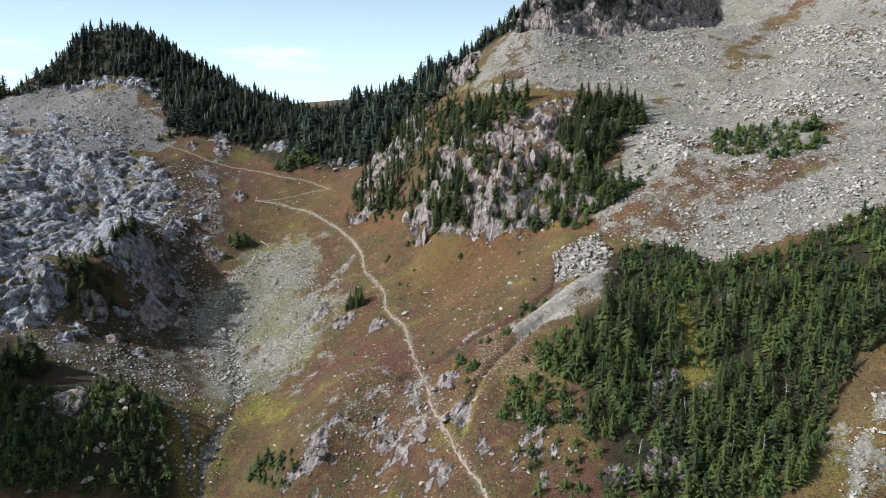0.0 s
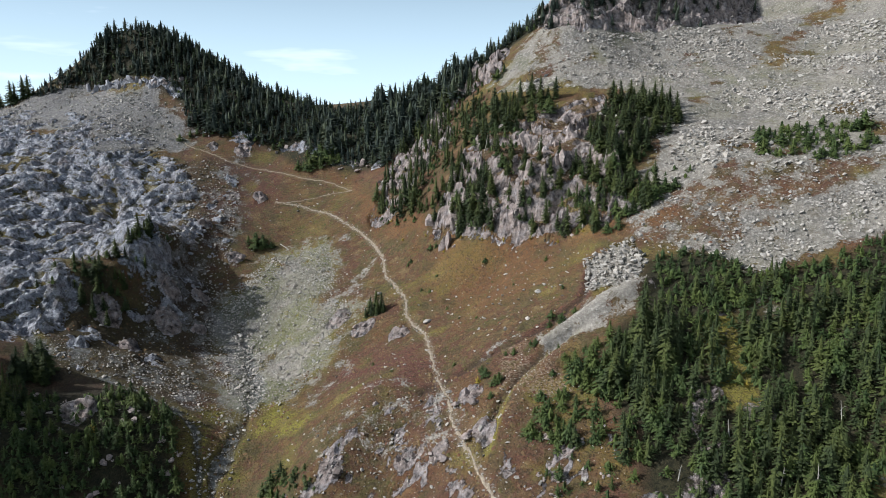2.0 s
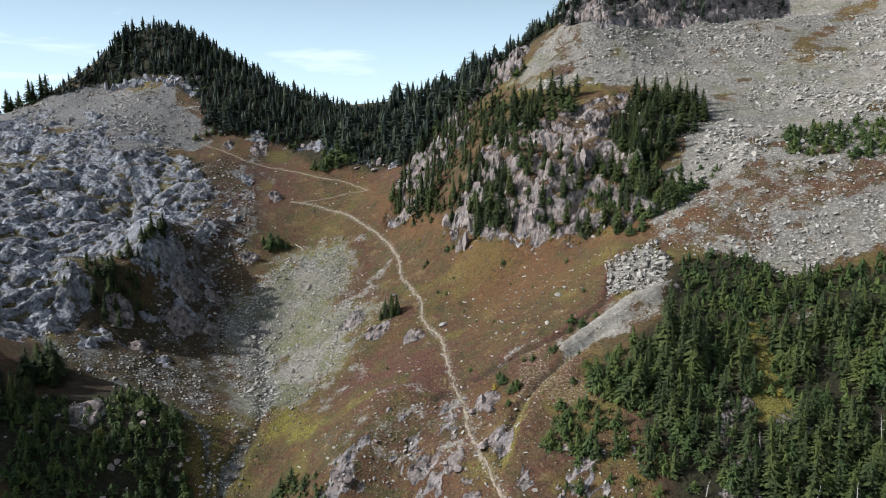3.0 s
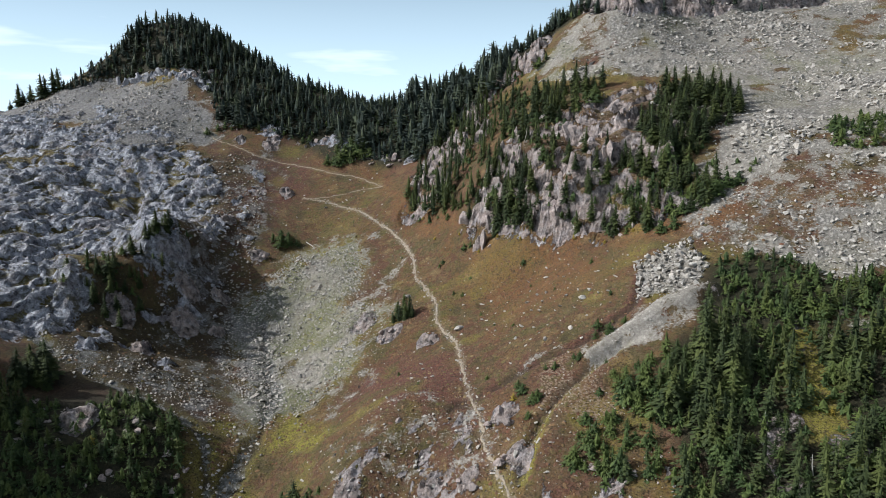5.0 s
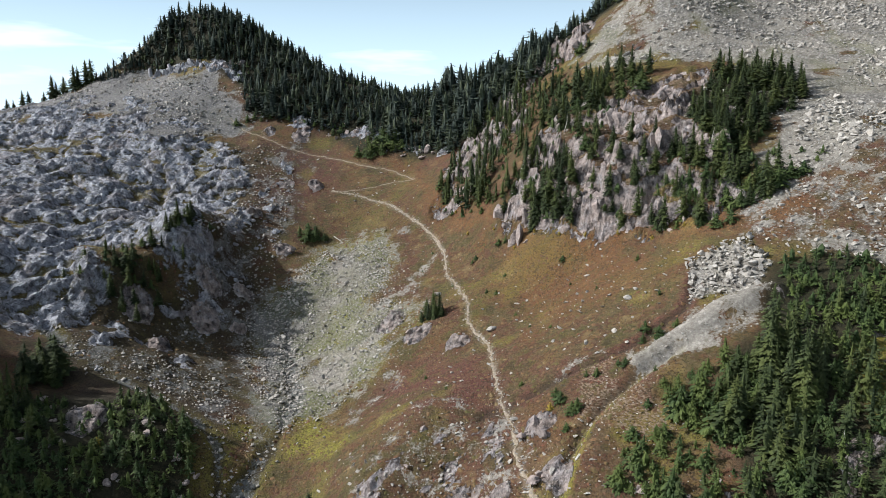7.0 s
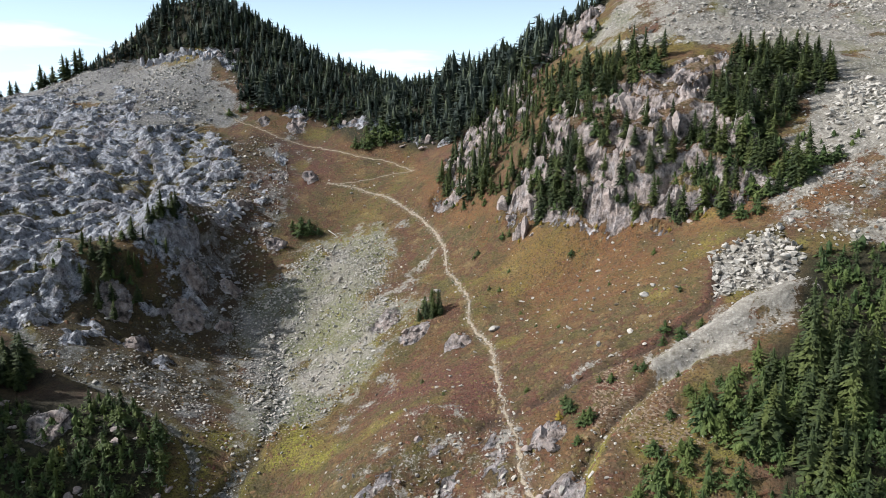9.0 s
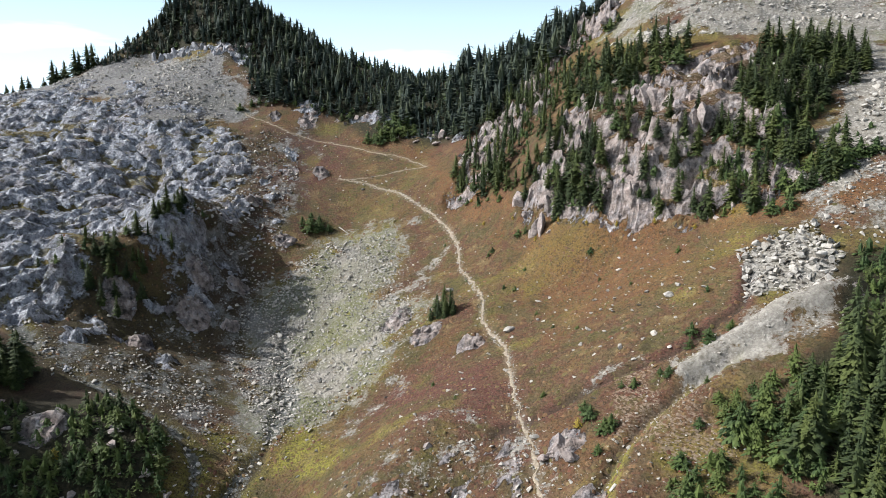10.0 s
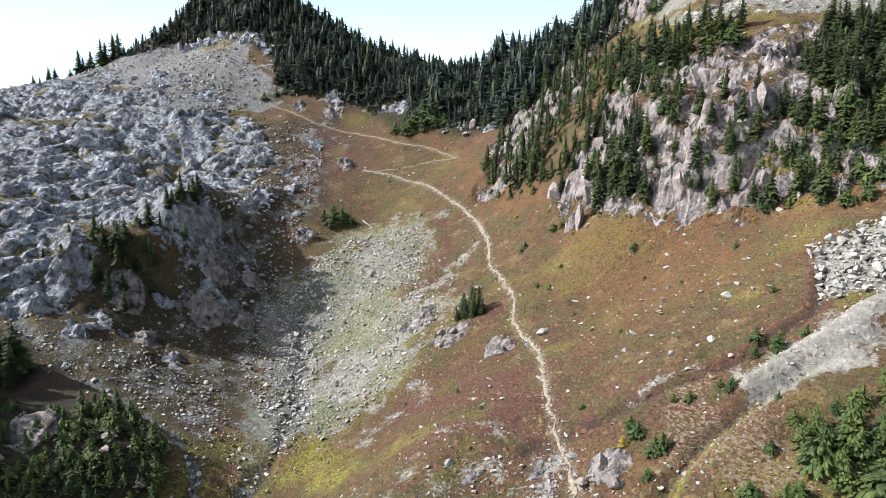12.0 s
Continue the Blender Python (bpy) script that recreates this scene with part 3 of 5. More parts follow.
cliff_warp = 1.1 * fractal(GX, GY, 18, 4, 61) + 0.3 * fractal(GX, GY, 6, 3, 67)
m_faces = np.maximum(np.maximum(zone(CLIFF_M, 3.0), zone(CLIFF_W, 2.5)), m_crags)
ledges = m_faces * terraces(7.0, cliff_warp, 0.38) + m_slabs * 0.75 * terraces(4.2, 1.3 * cliff_warp + 0.4 * patch, 0.4) + 0.7 * (0.45 * m_near * m_small + m_hollow * m_outcrop) * terraces(3.5, cliff_warp, 0.4)
fall_y, fall_x = np.gradient(base + ledges, ys, xs)
face = np.hypot(fall_x, fall_y)
rock = np.clip(m_slabs * (0.1 + 0.9 * smooth(-0.3, 0.0, patch + 0.12) + 0.5 * smooth(0.5, 0.9, face)), 0, 1)
rock = np.maximum(rock, m_faces * smooth(0.55, 0.95, face + 0.35 * patch))
rock = np.maximum(rock, np.maximum(m_crags * np.maximum(0.8, smooth(0.3, 0.6, face)), 0.7 * m_near * smooth(0.45, 0.95, m_small)))
rock = np.maximum(rock, np.maximum(0.9 * m_hollow * m_outcrop, 0.55 * m_forest_rock))
rock = np.maximum(rock, np.maximum(zone(WOOD_FOOT, 0.8, 0.8) * smooth(-0.1, 0.05, fractal(GX, GY, 8, 3, 113)), zone(ROCKY_EDGE, 5.0) * smooth(0.25, 0.5, m_outcrop)))
rock = np.maximum(rock, zone([(-172, 202), (-132, 202), (-123, 212), (-125, 230), (-145, 240), (-175, 234)], 4.0) * smooth(-0.55, -0.25, fractal(GX, GY, 9, 4, 131)))
rock = np.maximum(rock, np.maximum.reduce([zone(PEAK_FOOT, 1.0, 0.5), zone(LIP_FACE, 4.0) * smooth(-0.15, 0.15, fractal(GX, GY, 7, 4, 123)), 0.95 * zone([(-262, 392), (-215, 382), (-180, 366), (-152, 350), (-171, 326), (-300, 345)], 8.0, 2.0) * smooth(0.05, 0.25, fractal(GX, GY, 9, 4, 133)), zone(SLAB_TOP, 5.0) * smooth(-0.05, 0.2, fractal(GX, GY, 13, 4, 127))]))
trail_gap = smooth(1.0, 3.5, np.minimum(beside(TRAIL, GX, GY), np.minimum(beside(TRAIL_UP, GX, GY), beside(TRAIL_MID, GX, GY))))
OUTCROPS = [(-21, 217, 4.0), (-33, 227, 5.0), (1, 170, 3.6), (-105, 320, 4.0), (-93, 321, 4.0), (-109, 295, 3.5), (-93, 283, 4.0), (-126, 353, 4.0), (-110, 354, 5.0), (-43, 237, 4.5), (4, 157, 3.6), (-6, 158, 3.0), (-13, 161, 3.4), (-31, 161, 3.6), (-98, 258, 4.0), (-103, 240, 5.0), (-94, 244, 3.0), (-106, 250, 4.0), (-34, 288, 4.0), (-118, 228, 5.0), (-108, 222, 4.0), (-100, 177, 5.0)]
bulge = np.zeros_like(base)
for ox, oy, reach in OUTCROPS:
    bulge = np.maximum(bulge, smooth(1.25, 0.35, np.hypot(GX - ox, GY - oy) / reach + 0.09 * wobble))
rock = np.maximum(rock * (1 - 0.93 * smooth(-130, -122, GX) * np.maximum(zone(HOLLOW, 5.0), zone(LIP_FACE, 3.0)) * smooth(-0.3, 0.0, fractal(GX, GY, 5, 4, 149))), smooth(0.25, 0.6, bulge)) * trail_gap

near, second, _ = chunks(GX + 1.5 * wobble, GY * 0.8 + wobble, 12.0, 3)
near_b, second_b, _ = chunks(GX + 0.8 * wobble, GY * 0.85, 5.0, 5)
near_c, _, tag_c = chunks(GX, GY, 1.9, 9)
skew_x, skew_y = GX + 1.2 * wobble, GY + 1.2 * np.roll(wobble, 41, 0)
big, middle, small = facets(skew_x, skew_y, 15.0, 101, 0.45), facets(skew_x, skew_y, 6.0, 131, 0.5), facets(skew_x, skew_y, 2.7, 151, 0.55)
joints = -0.9 * smooth(0.14, 0.0, second - near) - 0.5 * smooth(0.12, 0.0, second_b - near_b)
along_x, along_y = 0.85 * GX + 0.3 * GY + 2.0 * wobble, 1.15 * GY - 0.35 * GX + 1.6 * np.roll(wobble, 57, 1)


def humps(size, seed):
    """Ice-smoothed bosses with clefts between them, from 0 to 1."""
    first, next_one, level = chunks(along_x, along_y, size, seed)
    return np.sqrt(np.clip(1.1 - (first / 0.8) ** 2, 0, 2)) * smooth(0.0, 0.3, next_one - first) * (0.55 + 0.6 * level)


knobs = 4.2 * humps(24.0, 211) + 1.8 * humps(9.5, 223) + 0.7 * humps(4.2, 227) + 0.45 * big + 0.55 * middle + 0.42 * small - 3.4 + 0.7 * joints
down_face, across_face = 0.7 * (GX + GY), 0.7 * (GX - GY)
ribs = 1 - 2.2 * np.abs(fractal(across_face + 0.25 * wobble, 0.22 * down_face, 11, 3, 157)) - 0.8 * np.abs(fractal(across_face, 0.3 * down_face, 4.5, 2, 163))
height = base + m_faces * (2.4 * ribs - 0.9) + ledges * trail_gap + rock * (0.5 * knobs * m_slabs + (1 - m_slabs) * (1 - 0.5 * m_near) * ((0.75 - 0.15 * m_faces) * middle + (0.8 - 0.35 * m_faces) * small + 0.6 * m_faces * big + 0.5 * joints)) + 1.1 * bulge * trail_gap * (0.8 + 0.12 * small)
LIP = [(-128, 231), (-118, 241), (-112, 254), (-109, 268), (-112, 282)]
BROW = LIP + [(-200, 282), (-200, 231)]
past = np.where(inside(BROW, GX, GY) > 0, 1, -1) * beside(LIP, GX, GY)
ends = smooth(2, 16, np.minimum(np.hypot(GX + 128, GY - 231), np.hypot(GX + 112, GY - 282)))
past = past + 0.4 * wobble
height += ends * (smooth(-3.5, 1.0, past) * smooth(24, 3, past) * 3.0 - 1.2 * smooth(0.5, -3.0, past) * smooth(-16, -5, past))
rough = fractal(GX, GY, 22, 5, 71, 0.55)
in_basin = smooth(60, 95, GY) * smooth(600, 480, GY)
height = height + in_basin * (1.0 * rough + 0.22 * fractal(GX, GY, 3.2, 3, 83)) * trail_gap
m_talus = np.maximum.reduce([zone(TONGUE), zone(TALUS_BLOCK, 0.8, 0.4), zone(TALUS_UP, 2.5) * smooth(-0.35, 0.1, patch + 0.2), zone(TALUS_NW, 2.5) * smooth(-0.3, 0.2, patch + 0.1), zone(GULLY_TALUS, 12.0, 1.2) * smooth(-0.9, -0.4, patch)])
height += m_talus * (0.55 * (tag_c - 0.5) + 0.3 * (0.5 - near_c))


def blurred(field, reach):
    """The mean over a square of that many steps to each side."""
    for axis in (0, 1):
        padded = np.pad(field, [(reach + 1, reach) if a == axis else (0, 0) for a in (0, 1)], mode="edge").cumsum(axis)
        n = field.shape[axis]
        field = (np.take(padded, range(2 * reach + 1, 2 * reach + 1 + n), axis) - np.take(padded, range(0, n), axis)) / (2 * reach + 1)
    return field


# soil and heather gather in the clefts of the bedrock
proud = height - blurred(height, 5)
rock *= 1 - 0.85 * m_slabs * smooth(-0.35, -1.0, proud + 0.6 * patch)
m_trail = np.maximum.reduce([0.5 * band(TRAIL, 0.1, 0.7, 0.1), 0.35 * band(TRAIL_UP, 0.1, 0.7, 0.08), 0.25 * band(TRAIL_MID, 0.1, 0.6, 0.08)])
m_ditch = np.maximum(band(DITCH, 0.2, 1.8, 0.1), 0.7 * band(DITCH_UP, 0.1, 1.2, 0.1))
height += 0.3 * zone(GRAVEL, 1.0, 0.3) * fractal(GX, GY, 2.4, 2, 137)
height += 1.2 * band([(9, 157), (13, 163), (19, 167), (26, 171)], 0.6, 4.0, 0.2)
height += 2.4 * band([(19, 175), (27, 178), (34, 181), (46, 184)], 0.6, 3.2, 0.25)
m_bed = np.maximum(band(SIDE_BED, 0.3, 1.5, 0.6), band(MAIN_BED, 0.6, 1.8, 0.7))
height -= 0.15 * m_trail + 1.7 * m_ditch * trail_gap + 0.9 * m_bed

scree = np.maximum.reduce([m_talus, 0.55 * zone(ROCKY_EDGE, 12.0, 2.6) * smooth(-0.4, 0.1, patch), 0.34 * zone([(-56, 290), (-46, 276), (-40, 256), (-33, 240), (-36, 214), (-46, 194), (-60, 200), (-54, 250)], 6.0, 1.4), 0.22 * zone(STONY, 5.0), 0.5 * band([(4, 181), (9, 184), (13, 184), (18, 182), (19, 177)], 0.4, 1.2, 0.3), 0.85 * band(STREAKS, 1.0, 2.0, 0.6), 0.5 * band(STREAK_UP, 0.1, 2.6, 0.9), zone(PEAK_SCREE, 8, 2.0) * (0.6 + 0.45 * smooth(-0.6, 0.0, patch + 0.1)), 0.95 * zone(GRAVEL, 5.0, 1.1), 0.9 * zone(PALE_SCREE, 9, 1.2), 0.75 * band(WASH, 0.5, 1.6, 0.5), 0.42 * m_slabs, 0.85 * zone([(67, 178), (77, 178), (77, 171), (67, 170)], 2.0, 0.5), 0.8 * zone([(50, 179), (56, 179), (56, 174), (50, 173)], 1.5, 0.4), 0.45 * zone(OLIVE, 4) * smooth(-0.1, 0.35, fractal(GX, GY, 6, 4, 173)), 0.4 * zone(HOLLOW_FOOT, 5.0), 0.6 * m_bed,
                           zone(EAST_SLOPE, 4) * smooth(-0.5, 0.0, patch + 0.15), 0.4 * zone(HOLLOW, 4) * smooth(-0.2, 0.3, patch), 0.6 * zone([(-112, 268), (-114, 240), (-104, 230), (-88, 235), (-90, 262), (-100, 278)], 4) * smooth(-0.3, 0.2, patch)])
flecks = smooth(-0.75, -0.1, fractal(GX, GY, 7, 4, 107) + 0.15)
m_brown = np.maximum.reduce([0.75 * zone(BROWN_E, 6.0, 1.3), 0.85 * zone(BROWN_STREAK, 5.0, 1.2), 0.65 * zone(EAST_SLOPE, 6) * smooth(0.18, 0.42, fractal(GX - GY * 0.4, GY * 0.35, 26, 4, 109))]) * flecks
scree *= 1 - 0.8 * m_brown
scree *= 1 - 0.95 * zone(MOSS, 1.5)
m_amber = zone([(-167, 394), (-156, 392), (-149, 378), (-155, 370), (-162, 377)], 5.0, 1.8) * smooth(-0.3, 0.2, fractal(GX, GY, 6, 4, 121))
scree *= 1 - 0.85 * m_amber
# dark ground under the stands: needle litter with canopy shade put into its colour
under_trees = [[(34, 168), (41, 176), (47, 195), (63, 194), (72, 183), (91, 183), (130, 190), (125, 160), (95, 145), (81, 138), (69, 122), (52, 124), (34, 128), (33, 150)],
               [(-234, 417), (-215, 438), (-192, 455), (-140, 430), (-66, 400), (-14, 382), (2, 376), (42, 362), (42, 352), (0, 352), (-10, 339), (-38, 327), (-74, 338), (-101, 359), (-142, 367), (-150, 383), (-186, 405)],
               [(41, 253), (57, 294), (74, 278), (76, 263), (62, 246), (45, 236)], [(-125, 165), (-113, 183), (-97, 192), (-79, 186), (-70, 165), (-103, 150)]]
litter_shade = np.maximum.reduce([zone(q, 2.5, 0.6) for q in under_trees]) * smooth(-0.8, -0.2, patch + 0.25)
# wet beds and dark stones, plus hollow and ditch-bank shade put into colour
damp_shade = np.maximum.reduce([0.2 * m_slabs, 0.95 * m_bed, 0.75 * zone(ROCKY_EDGE, 12.0, 2.6), 0.85 * band([(a - 0.5, b + 0.4) for a, b in DITCH], 0.2, 0.6, 0.1), 0.65 * zone([(-94, 249), (-86, 264), (-76, 264), (-68, 236), (-62, 198), (-73, 210), (-88, 230)], 6), 0.8 * band(DITCH_UP, 0.3, 1.2, 0.3), 0.8 * zone(PEAK_SCREE, 8, 3.0), zone(HOLLOW, 5) * 0.9, zone([(-112, 268), (-114, 240), (-128, 226), (-132, 200), (-118, 186), (-96, 186), (-78, 188), (-74, 212), (-86, 250), (-98, 270)], 6) * 0.9])
m_glade = np.maximum(zone([(56, 172), (62, 173), (60, 146), (54, 147)], 1.5, 0.5), 0.3 * zone([(66, 176), (80, 178), (80, 168), (66, 166)], 2.0, 0.5))
litter_shade *= 1 - 0.95 * m_glade
bare = np.maximum.reduce([zone(TERRACES, 3.0), band(STREAKS, 1.0, 2.0, 0.6), 0.6 * band(STREAK_UP, 0.1, 2.6, 0.9), 0.75 * zone(PALE_SCREE, 6, 1.5) * smooth(-0.25, 0.3, fractal(GX + GY * 0.5, GY * 0.3, 7, 4, 119)), 0.5 * zone(TALUS_UP, 6) * smooth(0.0, 0.4, patch), m_faces, 0.85 * m_near, m_forest_rock, 0.6 * band(WASH, 0.5, 0.8, 0.3), 0.35 * zone(GULLY_TALUS, 5, 1.5) * smooth(-0.1, 0.4, fractal(GX, GY, 9, 4, 117)), smooth(0.2, 0.5, bulge), 0.75 * zone(GRAVEL, 5.0, 1.1)])
scree *= 1 - 0.8 * litter_shade
plants_red = np.maximum.reduce([0.8 * zone(WOOD_FOOT, 6.0), 0.7 * zone([(-86, 208), (-82, 222), (-72, 220), (-74, 200), (-82, 199)], 3.0), 0.5 * zone(TERRACES, 3.0), zone(RED_A, 6, 1.4), 0.95 * zone(RED_B, 6, 1.4), 0.65 * smooth(0.1, 0.4, fractal(GX, GY, 42, 5, 141, 0.6)), 0.45 * smooth(0.2, 0.5, fractal(GX, GY, 17, 4, 91)), 0.35 * zone(BROWN_E, 2), 0.9 * band(DITCH_UP, 1.0, 2.2, 0.5)])
plants_gold = np.maximum.reduce([0.95 * band([p[:2] for p in CLIFF_FOOT], 2.5, 5.0, 0.8) * smooth(-0.3, 0.1, fractal(GX, GY, 7, 4, 151)), 0.35 * m_faces, 0.85 * zone(ORANGE_A, 4), 0.7 * zone(ORANGE_B, 3), 0.5 * smooth(0.15, 0.5, fractal(GX, GY, 13, 4, 97)), 0.6 * zone(BROWN_STREAK, 2), 0.8 * m_amber])
plants_green = np.maximum.reduce([0.45 * m_slabs, 0.75 * band(SIDE_BED, 1.5, 3.0, 0.6), 0.55 * band(MAIN_BED, 1.5, 3.0, 0.8), 0.8 * zone([(-72, 232), (-64, 230), (-62, 214), (-70, 210)], 4.0), 0.9 * zone([(-91, 233), (-82, 236), (-72, 207), (-65, 190), (-76, 191), (-84, 212)], 4.0, 1.2) * smooth(-0.1, 0.25, fractal(GX, GY, 6, 4, 179)), 0.28 * smooth(0.15, 0.45, fractal(GX, GY, 30, 5, 143, 0.6)), 0.9 * m_glade, zone(MOSS, 3.0, 1.2) * (0.4 + 0.6 * smooth(-0.3, 0.1, fractal(GX, GY, 6, 4, 129))), 0.5 * smooth(0.2, 0.55, fractal(GX, GY, 11, 4, 103)), 1.0 * band([(a + 0.9, b - 0.7) for a, b in DITCH], 0.6, 0.8, 0.0), 0.38 * zone(OLIVE, 3) * smooth(-0.3, 0.3, fractal(GX, GY, 8, 4, 167)), 0.5 * zone(PALE_SCREE, 2), 0.5 * m_hollow, zone(GULLY_TALUS, 6) * smooth(-0.45, 0.05, fractal(GX, GY, 10, 4, 147)), 0.8 * zone(PALE_SCREE, 4) * smooth(-0.2, 0.2, patch)])


def ground_tilt(x, y):
    """The upward direction of the slope."""
    d = 1.2
    return Vector((ground_z(x - d, y) - ground_z(x + d, y), ground_z(x, y - d) - ground_z(x, y + d), 2 * d)).normalized()


def ground_z(x, y):
    """The height of the built ground."""
    i, j = int(np.clip(np.searchsorted(xs, x) - 1, 0, len(xs) - 2)), int(np.clip(np.searchsorted(ys, y) - 1, 0, len(ys) - 2))
    u, v = (x - xs[i]) / (xs[i + 1] - xs[i]), (y - ys[j]) / (ys[j + 1] - ys[j])
    return float((height[j, i] * (1 - u) + height[j, i + 1] * u) * (1 - v) + (height[j + 1, i] * (1 - u) + height[j + 1, i + 1] * u) * v)


def sheet(name, x, y, z, material, soft):
    rows, cols = x.shape
    me = bpy.data.meshes.new(name)
    me.vertices.add(rows * cols)
    me.vertices.foreach_set("co", np.stack([x, y, z], -1).astype(np.float32).ravel())
    k = np.arange(rows * cols).reshape(rows, cols)
    quads = np.stack([k[:-1, :-1], k[:-1, 1:], k[1:, 1:], k[1:, :-1]], -1).reshape(-1, 4)
    me.loops.add(quads.size)
    me.loops.foreach_set("vertex_index", quads.ravel().astype(np.int32))
    me.polygons.add(len(quads))
    me.polygons.foreach_set("loop_start", np.arange(0, quads.size, 4, dtype=np.int32))
    me.update(calc_edges=True)
    me.polygons.foreach_set("use_smooth", soft[:-1, :-1].ravel())
    me.materials.append(material)
    return me


ground_mesh = sheet("ground", GX, GY, height, GROUND, rock < 0.5)
for title, layers in (("stone", (rock, scree, np.maximum(m_trail, 0.05 * m_ditch))), ("plants", (plants_red, plants_gold, plants_green)), ("cover", (litter_shade, damp_shade, bare))):
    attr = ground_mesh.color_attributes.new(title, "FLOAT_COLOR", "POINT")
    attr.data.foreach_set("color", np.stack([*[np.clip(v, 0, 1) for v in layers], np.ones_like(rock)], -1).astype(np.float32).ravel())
ground = tagged(new("ground", ground_mesh), "steep mountain basin of autumn heather, grey talus and bedrock", "mountainside", kind="structure")

# ---- helpers for things ----
def part(name, data, material, parent=None, label=""):
    """One mesh object under a thing or a part. data: a bmesh, a mesh, or (vertices, faces)."""
    if isinstance(data, bmesh.types.BMesh):
        me = bpy.data.meshes.new(name)
        data.to_mesh(me)
        data.free()
    elif isinstance(data, tuple):
        me = bpy.data.meshes.new(name)
        me.from_pydata(data[0], [], data[1])
    else:
        me = data
    if not me.materials:
        me.materials.append(material)
    ob = new(name, me)
    ob.parent = parent
    return tagged(ob, label)


def rock_shape(rng, points=15, flat=0.7):
    """An angular block: the hull of scattered points, about 1 m across."""
    bm = bmesh.new()
    for _ in range(points):
        v = Vector((rng.gauss(0, 1), rng.gauss(0, 1), rng.gauss(0, 1))).normalized() * rng.uniform(0.42, 0.56)
        bm.verts.new((v.x, v.y * rng.uniform(0.75, 1), v.z * flat))
    hull = bmesh.ops.convex_hull(bm, input=bm.verts)
    bmesh.ops.delete(bm, geom=[e for e in hull["geom_interior"] if isinstance(e, bmesh.types.BMVert)], context="VERTS")
    bm.verts.index_update()
    out = ([v.co[:] for v in bm.verts], [[v.index for v in f.verts] for f in bm.faces])
    bm.free()
    return out


def cluster_shape(rng, count, upright, corners):
    """An outcrop: blocks that lean one way, crowded side by side, about 1 m across."""
    verts, faces = [], []
    lean = (rng.uniform(-0.35, 0.15), rng.uniform(-0.3, 0.3))
    for k in range(count):
        v, f = rock_shape(rng, rng.choice(corners), rng.uniform(0.7, 1.0))
        s = rng.uniform(0.3, 0.75)
        m = Matrix.LocRotScale((rng.uniform(-0.42, 0.42), rng.uniform(-0.3, 0.3), rng.uniform(-0.12, 0.12)), Euler((lean[0] + rng.gauss(0, 0.12), lean[1] + rng.gauss(0, 0.12), rng.gauss(0, 0.35))), Vector((rng.uniform(0.5, 0.9), rng.uniform(0.6, 1.0), upright * rng.uniform(0.7, 1.3))) * s)
        n = len(verts)
        verts += [(m @ Vector(p))[:] for p in v]
        faces += [[i + n for i in q] for q in f]
    return verts, faces


def joined(name, shapes, places, material):
    """One mesh of many copies. places: (number of the shape, pose matrix)."""
    verts, faces, count = [], [], 0
    arrays = [np.array(s[0]) for s in shapes]
    for k, m in places:
        m = np.array(m)
        verts.append(arrays[k] @ m[:3, :3].T + m[:3, 3])
        faces += [[i + count for i in f] for f in shapes[k][1]]
        count += len(arrays[k])
    me = bpy.data.meshes.new(name)
    me.from_pydata(np.concatenate(verts).tolist(), [], faces)
    me.materials.append(material)
    return me


def scatter(poly, spacing, rng, tries=6, keep=None):
    """Points in a polygon, no two nearer than spacing."""
    x0, x1 = min(p[0] for p in poly), max(p[0] for p in poly)
    y0, y1 = min(p[1] for p in poly), max(p[1] for p in poly)
    n = int((x1 - x0) * (y1 - y0) / spacing**2 * tries)
    cand = np.array([(rng.uniform(x0, x1), rng.uniform(y0, y1)) for _ in range(n)])
    cand = cand[inside(poly, cand[:, 0], cand[:, 1]) > 0]
    grid, out = {}, []
    for x, y in cand:
        if keep and rng.random() > keep(x, y):
            continue
        c = (int(x // spacing), int(y // spacing))
        if all(math.hypot(x - a, y - b) >= spacing for i in (-1, 0, 1) for j in (-1, 0, 1) for a, b in grid.get((c[0] + i, c[1] + j), ())):
            grid.setdefault(c, []).append((x, y))
            out.append((float(x), float(y)))
    return out


def leaning(x, y, z, size, rng, tilt=25):
    return Matrix.LocRotScale((x, y, z), Euler((radians(rng.uniform(-tilt, tilt)), radians(rng.uniform(-tilt, tilt)), rng.uniform(0, 6.283))), size)


# ---- conifers ----


